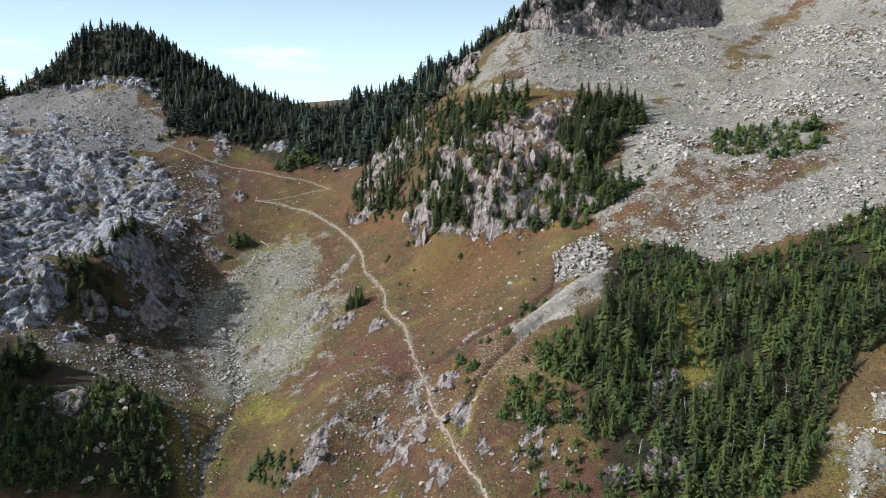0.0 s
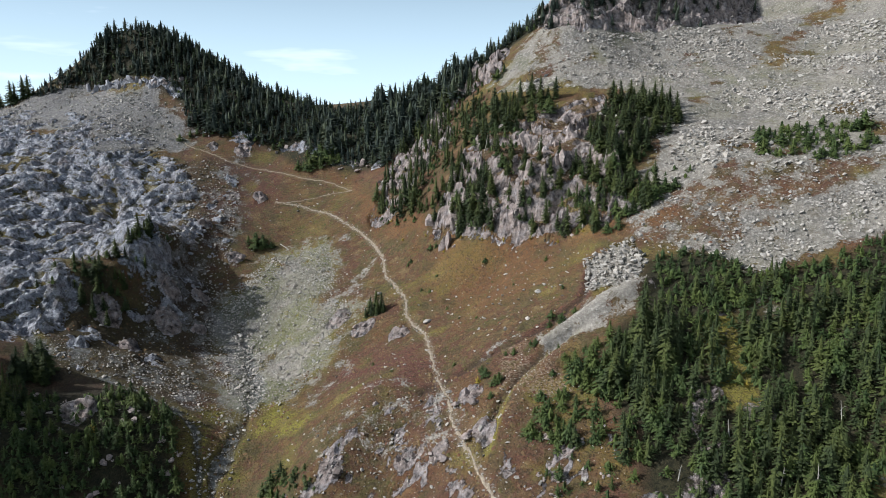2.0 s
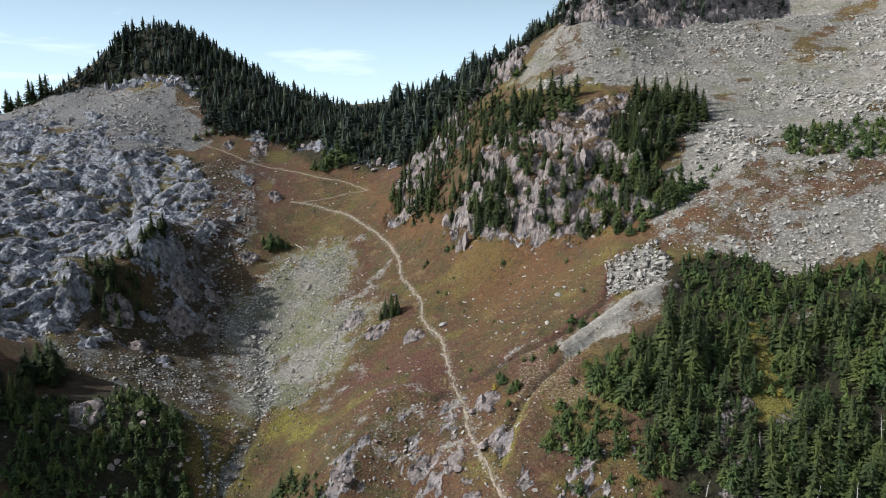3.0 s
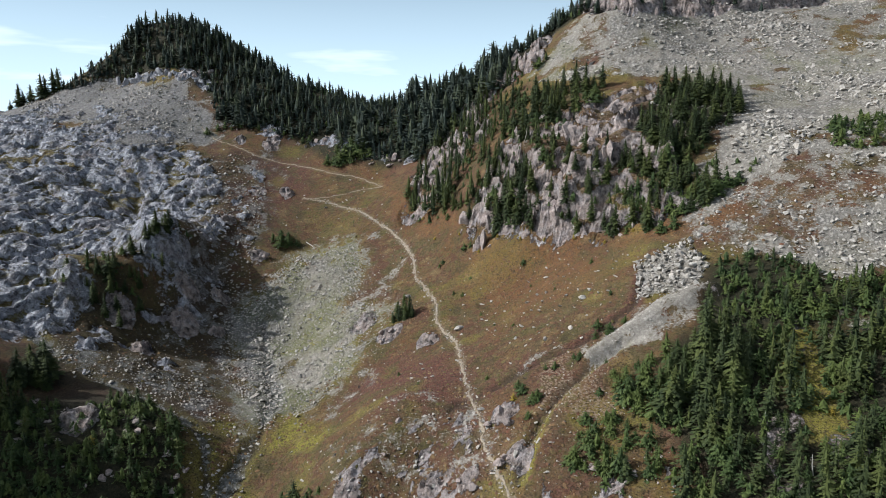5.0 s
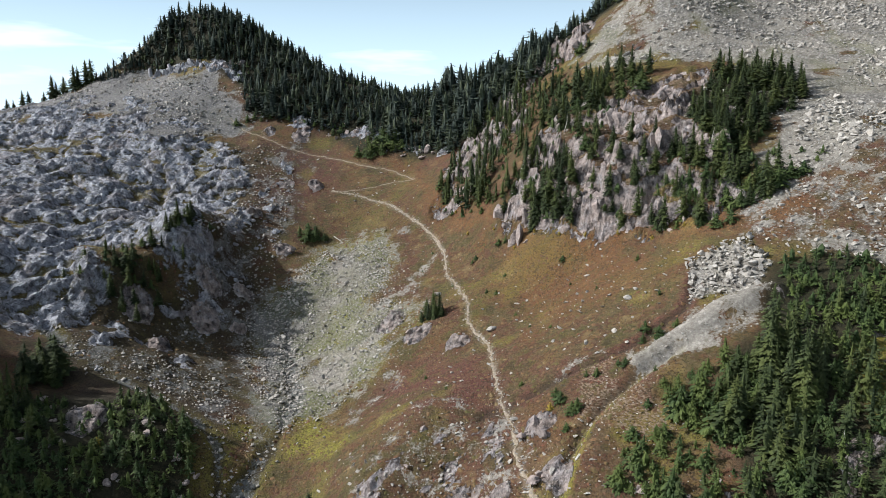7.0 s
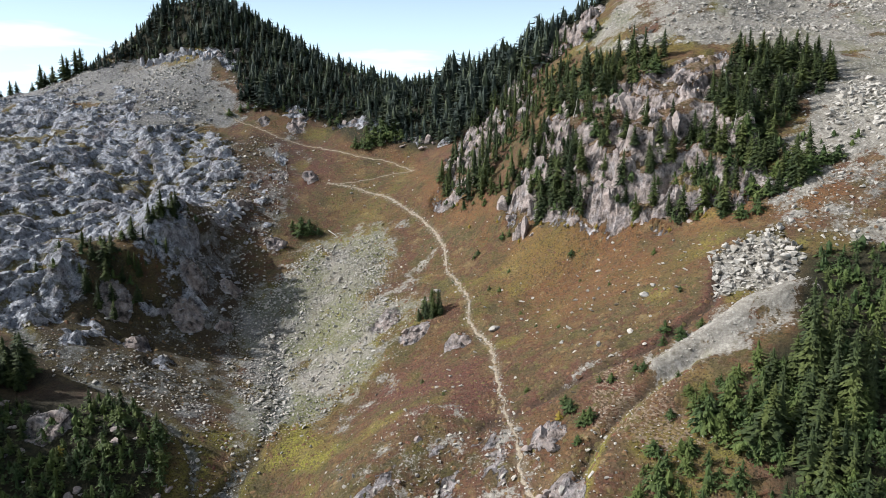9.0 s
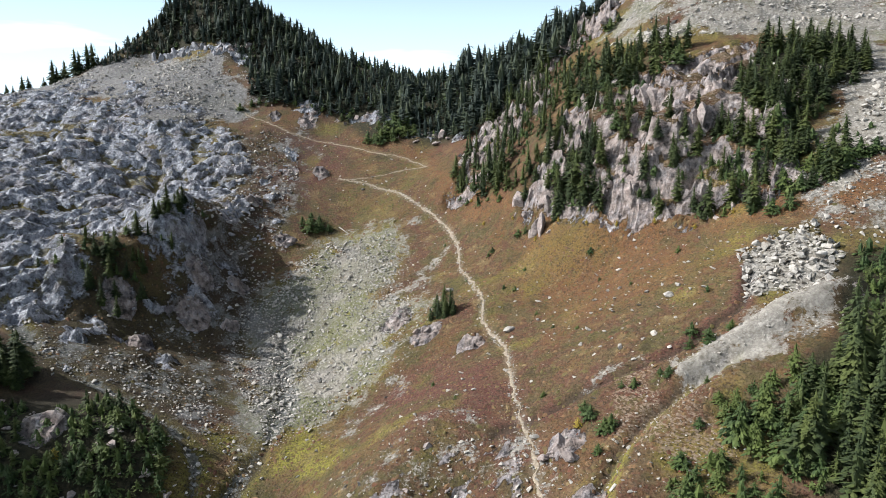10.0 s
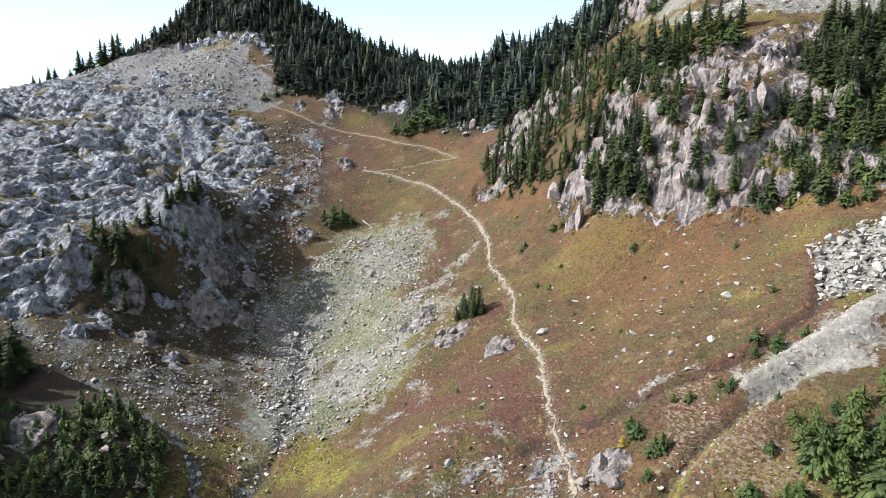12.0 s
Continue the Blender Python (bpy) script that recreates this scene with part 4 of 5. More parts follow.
def conifer_shape(rng, tall, wide, tiers, per_tier, sprays, bare=0.03, droop=0.45, ragged=0.3, full=0.7, thin=0.12):
    """A ragged crown of drooping sprays on whorled boughs round a dark inner core. Returns trunk and crown."""
    lean = (rng.uniform(-0.02, 0.02) * tall, rng.uniform(-0.02, 0.02) * tall)
    tv, tf, ring = [], [], 6
    for k in range(5):
        h, r = tall * k / 4 * 0.95, 0.018 * tall * (1 - 0.93 * k / 4) + 0.012
        tv += [(lean[0] * k / 4 + r * math.cos(a * math.tau / ring), lean[1] * k / 4 + r * math.sin(a * math.tau / ring), h - (0.4 if k == 0 else 0)) for a in range(ring)]
    for k in range(4):
        tf += [[k * ring + a, k * ring + (a + 1) % ring, (k + 1) * ring + (a + 1) % ring, (k + 1) * ring + a] for a in range(ring)]
    swell = [rng.uniform(0.72, 1.25) for _ in range(9)]
    heavy, lop = rng.uniform(0, math.tau), rng.uniform(0.05, 0.25)

    def reach_at(u, turn=None):
        k = min(int(u * 8), 7)
        r = wide * ((1 - u) ** full * (0.8 + 0.2 * min(u * 6, 1)) * (swell[k] + (swell[k + 1] - swell[k]) * (u * 8 - k)) + 0.03)
        return r * (1 + lop * math.cos(turn - heavy)) if turn is not None else r

    cv, cf, sides = [], [], 6
    rings = max(3, tiers // 4)
    for k in range(rings):
        u = k / rings
        for a in range(sides):
            r = reach_at(u) * rng.uniform(0.2, 0.48)
            cv.append((lean[0] * u + r * math.cos(a * math.tau / sides), lean[1] * u + r * math.sin(a * math.tau / sides), tall * (bare + (0.96 - bare) * u) + rng.uniform(-0.3, 0.3) * tall / rings))
    cv.append((lean[0], lean[1], tall))
    for k in range(rings - 1):
        for a in range(sides):
            b = (a + 1) % sides
            cf += [[k * sides + a, k * sides + b, (k + 1) * sides + a], [k * sides + b, (k + 1) * sides + b, (k + 1) * sides + a]]
    cf += [[(rings - 1) * sides + a, (rings - 1) * sides + (a + 1) % sides, rings * sides] for a in range(sides)]
    for k in range(tiers):
        count = max(3, round(per_tier * (1 - 0.6 * k / tiers)))
        first = rng.uniform(0, math.tau)
        for b in range(count):
            if rng.random() < thin:
                continue
            u = min(max((k + rng.uniform(-0.4, 1.2)) / tiers, 0.0), 0.97)
            turn = first + (b + rng.uniform(-0.4, 0.4)) * math.tau / count
            long = reach_at(u, turn) * rng.uniform(1 - 1.3 * ragged, 1 + 0.7 * ragged)
            z0 = tall * (bare + (1 - bare) * u)
            fall = droop * long * rng.uniform(0.4, 1.5) * (1 - 0.6 * u)
            for j in range(sprays):
                d = 1.0 - 0.62 * j / sprays + rng.uniform(-0.12, 0.05)
                size = (0.25 * long + 0.03 * tall * (1.05 - u)) * rng.uniform(0.7, 1.3) * (1.0 if j else 0.8)
                way = turn + rng.uniform(-0.55, 0.55)
                off = rng.uniform(-0.3, 0.3) * long * (0.4 + 0.6 * d)
                x, y = lean[0] * u + math.cos(turn) * d * long - math.sin(turn) * off, lean[1] * u + math.sin(turn) * d * long + math.cos(turn) * off
                z = z0 - fall * d * d + rng.uniform(-0.12, 0.12) * size
                cw, sw = math.cos(way) * size, math.sin(way) * size
                tip = -0.55 * rng.uniform(0.3, 1.4) * size
                n = len(cv)
                wing = rng.uniform(0.4, 0.62)
                cv += [(x - 0.7 * cw, y - 0.7 * sw, z + 0.22 * size), (x - wing * sw, y + wing * cw, z - 0.3 * size), (x + 0.75 * cw, y + 0.75 * sw, z + tip), (x + wing * sw, y - wing * cw, z - 0.3 * size)]
                cf += [[n, n + 2, n + 1], [n, n + 3, n + 2]]
    return (tv, tf), (cv, cf)


rng = random.Random(4)
TALL = [conifer_shape(rng, 10, w, 25, 10, 5, b, 0.5, 0.32, f) for w, b, f in ((1.9, 0.02, 0.58), (1.5, 0.04, 0.5), (2.1, 0.02, 0.68), (1.7, 0.06, 0.5), (1.4, 0.03, 0.55), (2.2, 0.04, 0.62))]
BROAD = [conifer_shape(rng, 3, w, 9, 12, 4, 0.02, 0.2, 0.35, 0.5) for w in (1.6, 2.0, 1.4)]
WOOD = [conifer_shape(rng, 10, w, 14, 8, 3, 0.02, 0.5, 0.35, f) for w, f in ((1.9, 0.55), (1.5, 0.45), (2.1, 0.62), (1.4, 0.5), (1.75, 0.55))]
FAR = [conifer_shape(rng, 10, w, 11, 8, 3, 0.02, 0.5, 0.35, f, 0.12) for w, f in ((2.2, 0.5), (1.9, 0.65), (2.5, 0.55), (1.7, 0.45), (2.1, 0.75))]
LOW = [conifer_shape(rng, 3, w, 4, 9, 3, 0.02, 0.15, 0.4, 0.5) for w in (1.7, 2.1, 1.5)]


def tree_maker(kind, shapes, needles, label, category, group):
    made = []
    for trunk, crown in shapes:
        root = tagged(new(kind), label, category, group)
        part("trunk", trunk, BARK, root)
        part("crown", crown, needles, root)
        made.append(root)
    used = [False] * len(made)

    def place(x, y, k, tall, rng, girth=1.0):
        k %= len(made)
        m = Matrix.LocRotScale((x, y, ground_z(x, y) - 0.15), Euler((radians(rng.uniform(-3, 3)), radians(rng.uniform(-3, 3)), rng.uniform(0, 6.28))), None)
        if used[k]:
            ob = copy_thing(made[k], m)
        else:
            ob, used[k] = made[k], True
            ob.matrix_basis = m
        wide = tall * girth * rng.uniform(0.85, 1.2)
        ob.scale = (wide, wide * rng.uniform(0.9, 1.1), tall)
        return ob

    return place


FOREST_E = [(24, 163), (33, 166), (42, 168), (47, 178), (50, 195), (63, 194), (72, 183), (91, 183), (130, 190), (125, 160), (95, 145), (86, 141), (81, 138), (69, 122), (52, 124), (20, 128), (15, 149), (16, 157)]
FOREST_PEAK = [(-226, 424), (-215, 438), (-192, 450), (-165, 440), (-140, 424), (-110, 410), (-85, 401), (-66, 395), (-64, 368), (-76, 362), (-101, 359), (-130, 363), (-142, 367), (-150, 383), (-164, 400), (-181, 404), (-197, 412), (-219, 413), (-229, 411)]
FOREST_SHOULDER = [(-246, 406), (-240, 418), (-227, 436), (-212, 449), (-213, 438), (-224, 421), (-222, 410), (-237, 402)]
FOREST_SADDLE = [(-66, 396), (-40, 391), (-14, 380), (2, 374), (0, 345), (-10, 339), (-22, 333), (-38, 327), (-55, 337), (-74, 340), (-80, 362)]
RIDGE = [(-16, 379), (4, 373), (24, 367), (42, 359), (42, 350), (31, 351), (13, 357), (-4, 362)]
CRAG_TOP = [(50, 352), (60, 364), (90, 384), (115, 392), (108, 378), (78, 364)]
GROVE_A = [(41, 253), (57, 294), (74, 278), (76, 263), (62, 246), (52, 236), (45, 236)]
GROVE_B = [(-5, 277), (4, 318), (19, 309), (37, 300), (21, 271), (15, 249), (13, 238), (1, 245), (-12, 272)]
GROVE_C = [(15, 236), (26, 241), (38, 242), (52, 233), (59, 224), (52, 216), (38, 218), (25, 228)]
GROVE_D = [(89, 239), (104, 244), (123, 233), (119, 221), (107, 217), (89, 225)]
GROVE_SW = [(-127, 226), (-129, 234), (-120, 240), (-112, 234), (-116, 224)]
GROVE_FOOT = [(-14, 264), (-4, 251), (12, 241), (30, 233), (46, 223), (50, 232), (32, 247), (10, 259), (-6, 274)]
CLUMP_A = [(23, 165), (26, 169), (31, 169), (37, 168), (38, 161), (33, 157), (29, 157), (25, 161)]
CLUMP_B = [(13, 150), (15, 156), (20, 159), (26, 155), (23, 147)]
TALL_CLUMP = [(38, 160), (46, 158), (50, 168), (42, 173)]
GROVE_W = [(-40, 300), (-24, 342), (4, 345), (10, 325), (-4, 300), (-12, 268), (-30, 280)]
GROVE_LIP = [(-140, 228), (-130, 236), (-121, 246), (-116, 264), (-111, 264), (-114, 244), (-122, 231), (-136, 222)]
GROVE_LEFT = [(-165, 188), (-130, 183), (-119, 181), (-112, 175), (-118, 158), (-165, 160)]
KNOLL = [(-125, 170), (-113, 183), (-102, 179), (-97, 192), (-79, 186), (-70, 165), (-103, 150)]
CLEARINGS = ([(59, 173), (64, 172), (60, 145), (54, 146)], [(68, 176), (76, 177), (76, 171), (68, 171)], [(13, 152), (26, 152), (30, 160), (22, 166), (13, 160)], [(30, 140), (42, 140), (42, 131), (28, 131)], [(50, 178), (56, 179), (56, 174), (50, 173)])


def open_ground(x, y):
    return all(float(inside(c, np.array([x]), np.array([y]))[0]) < 0 for c in CLEARINGS)


plant = tree_maker("conifer", TALL, FIR, "dark green subalpine conifer with drooping boughs on a steep slope", "tree", "conifers of the basin")
shrub = tree_maker("dwarf_conifer", BROAD, BUSH, "low bushy green dwarf conifer among the heather", "shrub", "dwarf conifers of the basin")
rng = random.Random(21)
far_spots, low_spots, wood_spots = [], [], []


def spot(x, y, s, girth=1.25):
    return Matrix.LocRotScale((x, y, ground_z(x, y) - 0.2), Euler((rng.uniform(-0.06, 0.06), rng.uniform(-0.06, 0.06), rng.uniform(0, 6.28))), (s * girth, s * girth, s))


for poly, gap, low, high, girth in ((FOREST_E, 1.95, 0.28, 0.92, 1.3), (GROVE_A, 2.8, 0.55, 1.05, 1.2), (GROVE_B, 3.0, 0.55, 1.4, 1.15), (GROVE_C, 3.5, 0.45, 1.05, 1.15), (GROVE_D, 2.7, 0.3, 0.62, 1.7), (GROVE_SW, 3.6, 0.45, 0.8, 1.1), (GROVE_W, 2.7, 0.45, 1.1, 1.3), (GROVE_FOOT, 4.2, 0.4, 0.9, 1.1), (TALL_CLUMP, 2.8, 1.1, 1.45, 0.85), (GROVE_LIP, 5.6, 0.25, 0.55, 1.7), (CLUMP_A, 2.0, 0.2, 0.52, 1.0), (CLUMP_B, 2.2, 0.18, 0.42, 1.0), (KNOLL, 2.7, 0.25, 0.55, 1.5), (GROVE_LEFT, 2.3, 0.6, 1.15, 1.0)):
    for x, y in scatter(poly, gap, rng):
        if (poly not in (CLUMP_A, CLUMP_B) and not open_ground(x, y)) or (poly in (FOREST_E, KNOLL) and noise.noise((x * 0.11, y * 0.11, 5)) > (0.42 if poly is FOREST_E else 0.16)):
            continue
        if poly is GROVE_D and noise.noise((x * 0.16, y * 0.16, 15)) > 0.12:
            continue
        if poly is GROVE_A and noise.noise((x * 0.12, y * 0.12, 8)) > 0.22:
            continue
        if poly in (GROVE_B, GROVE_W) and noise.noise((x * 0.13, y * 0.08, 3)) < -0.08:
            continue
        s = (low + (high - low) * rng.random() ** 1.5) * (1 + 0.35 * noise.noise((x * 0.07, y * 0.07, 1)))
        if poly is FOREST_E and y > 172:
            s *= 0.72 if y < 180 else 0.5
        if poly is FOREST_E and x < 32:
            s = 0.22 + 0.33 * rng.random()
            if rng.random() < 0.3 or noise.noise((x * 0.2, y * 0.2, 12)) < 0.0:
                continue
        if poly in (CLUMP_A, CLUMP_B):
            low_spots.append((3 + rng.randrange(3), spot(x, y, s * 3.4, rng.uniform(0.6, 0.85))))
        elif poly in (FOREST_E, KNOLL, GROVE_C, GROVE_B) and s < 0.58 and rng.random() < 0.6:
            low_spots.append((3 + rng.randrange(3), spot(x, y, s * 3.1, rng.uniform(0.6, 0.9))))
        elif poly is GROVE_D:
            low_spots.append((3 + rng.randrange(3), spot(x, y, s * 2.9, rng.uniform(0.7, 1.0))))
        elif poly in (GROVE_LIP, GROVE_W, KNOLL, GROVE_LEFT) or (poly is FOREST_E and (x > 40 or x + y < 185 or rng.random() < 0.5)):
            wood_spots.append((rng.randrange(5), spot(x, y, s, girth * rng.uniform(0.8, 1.3) * (1.45 - 0.6 * min(s, 1.0)))))
        else:
            plant(x, y, rng.randrange(6), s, rng, girth * (1.35 - 0.45 * min(s, 1.0)))
for poly, gap, low, high in ((FOREST_PEAK, 2.6, 0.38, 0.92), (FOREST_SADDLE, 2.6, 0.35, 1.0), (RIDGE, 2.4, 0.35, 0.95), (CRAG_TOP, 2.8, 0.45, 0.95), (CRAGS, 6.0, 0.3, 0.8), (FOREST_SHOULDER, 2.2, 0.25, 0.6)):
    for x, y in scatter(poly, gap, rng):
        if y > 425 and poly is CRAGS:
            continue
        crest = noise.noise((x * 0.05, y * 0.05, 9))
        if poly is not CRAG_TOP and noise.noise((x * 0.09, y * 0.14, 4)) > (0.25 if poly is CRAGS else 0.43):
            continue
        far_spots.append((rng.randrange(5), spot(x, y, (low + (high - low) * rng.random() ** 1.6) * (1 + 0.35 * crest) * (0.75 if y > 383 and -100 < x < -50 else 1.3 if -50 < x < 12 and y > 335 else 1.0), rng.uniform(1.4, 2.5))))
for poly, gap in ((FOREST_E, 3.2), (GROVE_A, 3.8), (GROVE_B, 3.2), (GROVE_C, 3.0), (GROVE_D, 2.4), (GROVE_W, 3.0), (FOREST_SADDLE, 4.0), (FOREST_PEAK, 4.0), (RIDGE, 3.5), (KNOLL, 1.7), (GROVE_SW, 4.0), (GROVE_LIP, 5.0), (CLUMP_A, 2.8), (CLUMP_B, 2.8), ([(48, 194), (63, 193), (72, 184), (91, 184), (125, 188), (122, 177), (52, 175)], 2.4), ([(-52, 170), (-46, 171), (-40, 167), (-34, 158), (-38, 156), (-47, 163)], 1.7), ([(34, 240), (48, 236), (66, 232), (70, 226), (56, 219), (44, 216), (34, 226)], 3.4)):
    for x, y in scatter(poly, gap, rng):
        if poly is KNOLL and noise.noise((x * 0.13, y * 0.13, 6)) > 0.2:
            continue
        low_spots.append((rng.randrange(3), spot(x, y, rng.uniform(0.35, 1.0), 1.2)))
for x, y, tall in ((-48, 168, 5.5), (-46, 170, 4.5), (-50, 168, 4.0), (-44, 167, 3.5), (-41, 164, 3.2), (-37, 160, 3.0)):
    wood_spots.append((rng.randrange(5), spot(x, y, tall / 10, 2.2)))
tagged(new("distant_conifers", joined("distant_conifers", [s[1] for s in FAR], far_spots, FIR_FAR)), "dense conifer wood on the peak, saddle and ridge, haze and shade in its colour", "trees", kind="stuff")
tagged(new("slope_conifers", joined("slope_conifers", [s[1] for s in WOOD], wood_spots, FIR)), "dense green conifers on the steep wooded spur", "trees", kind="stuff")
tagged(new("conifer_scrub", joined("conifer_scrub", [s[1] for s in LOW + BROAD], low_spots, BUSH)), "low green conifer scrub between the trees", "scrub", kind="stuff")

# single trees and shrubs of the open slopes: x, y, height
BASIN_TREES = ((-32, 234, 6.0), (-30, 233, 8.0), (-28, 232, 7.0), (-31, 232, 5.0), (-27, 231, 4.0), (-33, 232, 3.6), (-29, 231, 5.5), (-115, 188, 9.0), (-118, 188, 8.0), (-121, 186, 10.0), (-118, 255, 8.0), (-116, 258, 7.0), (-123, 233, 8.5), (-119, 250, 6.5), (-121, 244, 7.5), (-117, 262, 6.0), (-116, 238, 6.0), (-120, 194, 9.0), (-118, 193, 10.5), (-121, 191, 9.0), (-117, 191, 8.0), (-126, 180, 9.0), (-122, 186, 7.0), (-113, 176, 7.0))
CREST_TREES = ((-296, 400, 6.0), (-293, 401, 5.0), (-286, 400, 8.5), (-283, 401, 7.5), (-274, 401, 5.0), (-269, 402, 11.5), (-267, 403, 7.5), (-262, 403, 8.5), (-256, 403, 12.0), (-254, 404, 10.0), (-250, 405, 11.5), (-247, 405, 11.0))
for x, y, tall in BASIN_TREES + CREST_TREES:
    plant(x, y, rng.randrange(6), tall / (8.5 if x < -200 else 10), rng, 1.3 if x < -200 else (1.15 if x > -40 else 1.4))
LOW_SHRUBS = ((-9, 253, 1.4), (-20, 255, 1.6), (-12, 234, 1.2), (6, 235, 1.6), (-36, 270, 1.2), (24, 219, 1.5), (12, 177, 1.8), (17, 175, 2.0), (8, 170, 2.8), (22, 171, 1.4), (23, 167, 2.0), (20, 164, 1.6), (17, 159, 2.2), (22, 158, 2.6), (-6, 222, 0.9), (-2, 212, 0.8), (8, 226, 0.9), (-10, 240, 1.0), (3, 205, 0.8), (14, 214, 0.9), (-20, 190, 0.9), (-26, 246, 0.9), (-38, 262, 0.8), (-60, 300, 1.0), (-90, 292, 4.2), (-87, 291, 4.6), (-84, 292, 4.0), (-88, 295, 3.8), (-85, 295, 3.4), (-81, 293, 2.6), (-11, 254, 2.4), (-13, 255, 2.0), (-20, 272, 2.4), (5, 174, 2.4), (7, 170, 2.6), (6, 166, 1.8), (4, 176, 2.2), (-15, 236, 1.4), (-21, 254, 1.4), (-27, 204, 1.3), (41, 214, 3.2), (44, 213, 3.4), (38, 217, 2.6))
TALL_SHRUBS = ((52, 219, 4.6), (56, 220, 4.8), (50, 223, 4.0), (47, 218, 4.2), (59, 222, 4.4), (54, 223, 5.0), (62, 222, 3.4), (-80, 340, 5.0), (-76, 343, 6.5), (-70, 345, 6.5), (-64, 344, 5.5), (-61, 341, 4.5), (-69, 338, 5.5), (-74, 338, 6.0), (-64, 339, 5.0), (-77, 339, 4.5), (-72, 341, 6.5), (-67, 342, 6.0), (-96, 357, 3.5), (-93, 358, 3.0), (-139, 361, 4.0), (-143, 358, 3.5), (-136, 363, 3.2), (31, 287, 5.5), (28, 289, 3.6), (13, 333, 4.5), (16, 334, 3.5), (-132, 361, 2.6), (26, 196, 1.6), (22, 186, 2.2), (21, 182, 2.4), (24, 182, 2.6), (27, 180, 2.2), (16, 178, 1.6), (10, 178, 1.5), (-3, 185, 1.2))
for x, y, tall in LOW_SHRUBS + TALL_SHRUBS:
    shrub(x, y, rng.randrange(3), tall / 3, rng)
golden = tree_maker("golden_shrub", [BROAD[2]], GOLD_LEAF, "small shrub with golden autumn leaves", "shrub", "golden shrubs")
for x, y, tall in ((3, 173, 1.8), (-8, 249, 1.4), (12, 236, 1.5), (-24, 268, 1.3), (-15, 261, 1.2), (-2, 247, 1.3), (5, 241, 1.4), (20, 230, 1.3), (28, 224, 1.2), (35, 221, 1.4), (-30, 283, 1.3), (57, 159, 1.6), (58, 166, 1.8), (59, 152, 1.5), (-94, 172, 2.2)):
    golden(x, y, 0, tall / 3, rng)

# ---- rock: knobs, crags and boulders ----
rng = random.Random(8)
STONES = [rock_shape(rng, rng.choice((8, 9, 10, 12)), rng.uniform(0.5, 0.85)) for _ in range(12)]
BLOCKS = [rock_shape(rng, rng.choice((26, 34, 40)), rng.uniform(0.55, 0.9)) for _ in range(12)]
KNOBS = [cluster_shape(rng, rng.choice((5, 7, 9)), rng.uniform(0.6, 0.95), (12, 15, 20)) for _ in range(10)]
PILLARS = [cluster_shape(rng, rng.choice((6, 8, 10)), rng.uniform(1.1, 1.8), (14, 16, 20)) for _ in range(10)]


def mask_at(mask, x, y):
    return float(mask[min(int(np.searchsorted(ys, y)), len(ys) - 1), min(int(np.searchsorted(xs, x)), len(xs) - 1)])


knobs_at, near_knobs = [], []
for poly, gap, low, high, flat in ((SLABS, 4.0, 0.8, 3.8, 0.55), ([(-112, 266), (-113, 240), (-100, 234), (-94, 262)], 5.0, 1.5, 4.5, 0.8), (HOLLOW, 6.0, 0.8, 3.0, 0.8), (NEAR_ROCK, 4.0, 0.5, 2.2, 0.9), (NEAR_ROCK_E, 2.4, 0.7, 3.0, 0.9), (STONY, 6.5, 0.5, 1.6, 0.9), (SLAB_TOP, 6.0, 2.5, 9.0, 0.6), (PEAK_SCREE, 6.5, 1.2, 5.5, 0.6), (LIP_FACE, 5.0, 1.0, 3.5, 0.9), (ROCKY_EDGE, 4.5, 1.2, 5.0, 0.8), (WOOD_FOOT, 4.0, 3.0, 8.0, 1.1), (KNOLL, 4.0, 1.5, 5.0, 0.9)):
    for x, y in scatter(poly, gap, rng, 4):
        s = low + (high - low) * rng.random() ** 2.2
        if min(beside(l, np.array([x]), np.array([y]))[0] for l in (TRAIL, TRAIL_UP)) < 0.5 * s + 0.6 or y > 425 or (poly is PEAK_SCREE and y > 352 + 26 * rng.random()) or rng.random() > (0.75 if poly in (PEAK_SCREE, SLAB_TOP, LIP_FACE, ROCKY_EDGE, WOOD_FOOT, KNOLL, NEAR_ROCK, NEAR_ROCK_E, STONY, HOLLOW) else 0.15) + mask_at(rock, x, y):
            continue
        m = Matrix.LocRotScale((x, y, ground_z(x, y) - 0.1 * s * flat), Euler((rng.uniform(-0.4, 0.2), rng.uniform(-0.3, 0.3), rng.uniform(0, 6.28))), (s, s * rng.uniform(0.7, 1.1), s * flat * rng.uniform(0.6, 1.1)))
        (near_knobs if poly in (STONY, NEAR_ROCK, NEAR_ROCK_E, WOOD_FOOT, KNOLL) else knobs_at).append((rng.randrange(10), m))
for x, y in scatter(PEAK_FOOT, 2.8, rng, 4):
    s = rng.uniform(5.0, 10.0)
    knobs_at.append((10 + rng.randrange(10), Matrix.LocRotScale((x, y, ground_z(x, y) - 0.3 * s), Euler((rng.uniform(-0.3, 0.0), rng.uniform(-0.2, 0.2), rng.gauss(0.2, 0.4))), (s, s * 0.8, s * rng.uniform(0.7, 1.1)))))
tagged(new("bedrock_knobs", joined("bedrock_knobs", KNOBS + PILLARS, knobs_at, CRAG)), "weathered grey bedrock knobs and slabs with dark joints", "rock", kind="stuff")
tagged(new("rocky_knobs", joined("rocky_knobs", KNOBS, near_knobs, CLIFF)), "small pinkish-grey rock knobs breaking through the heather", "rock", kind="stuff")
crags_at = []
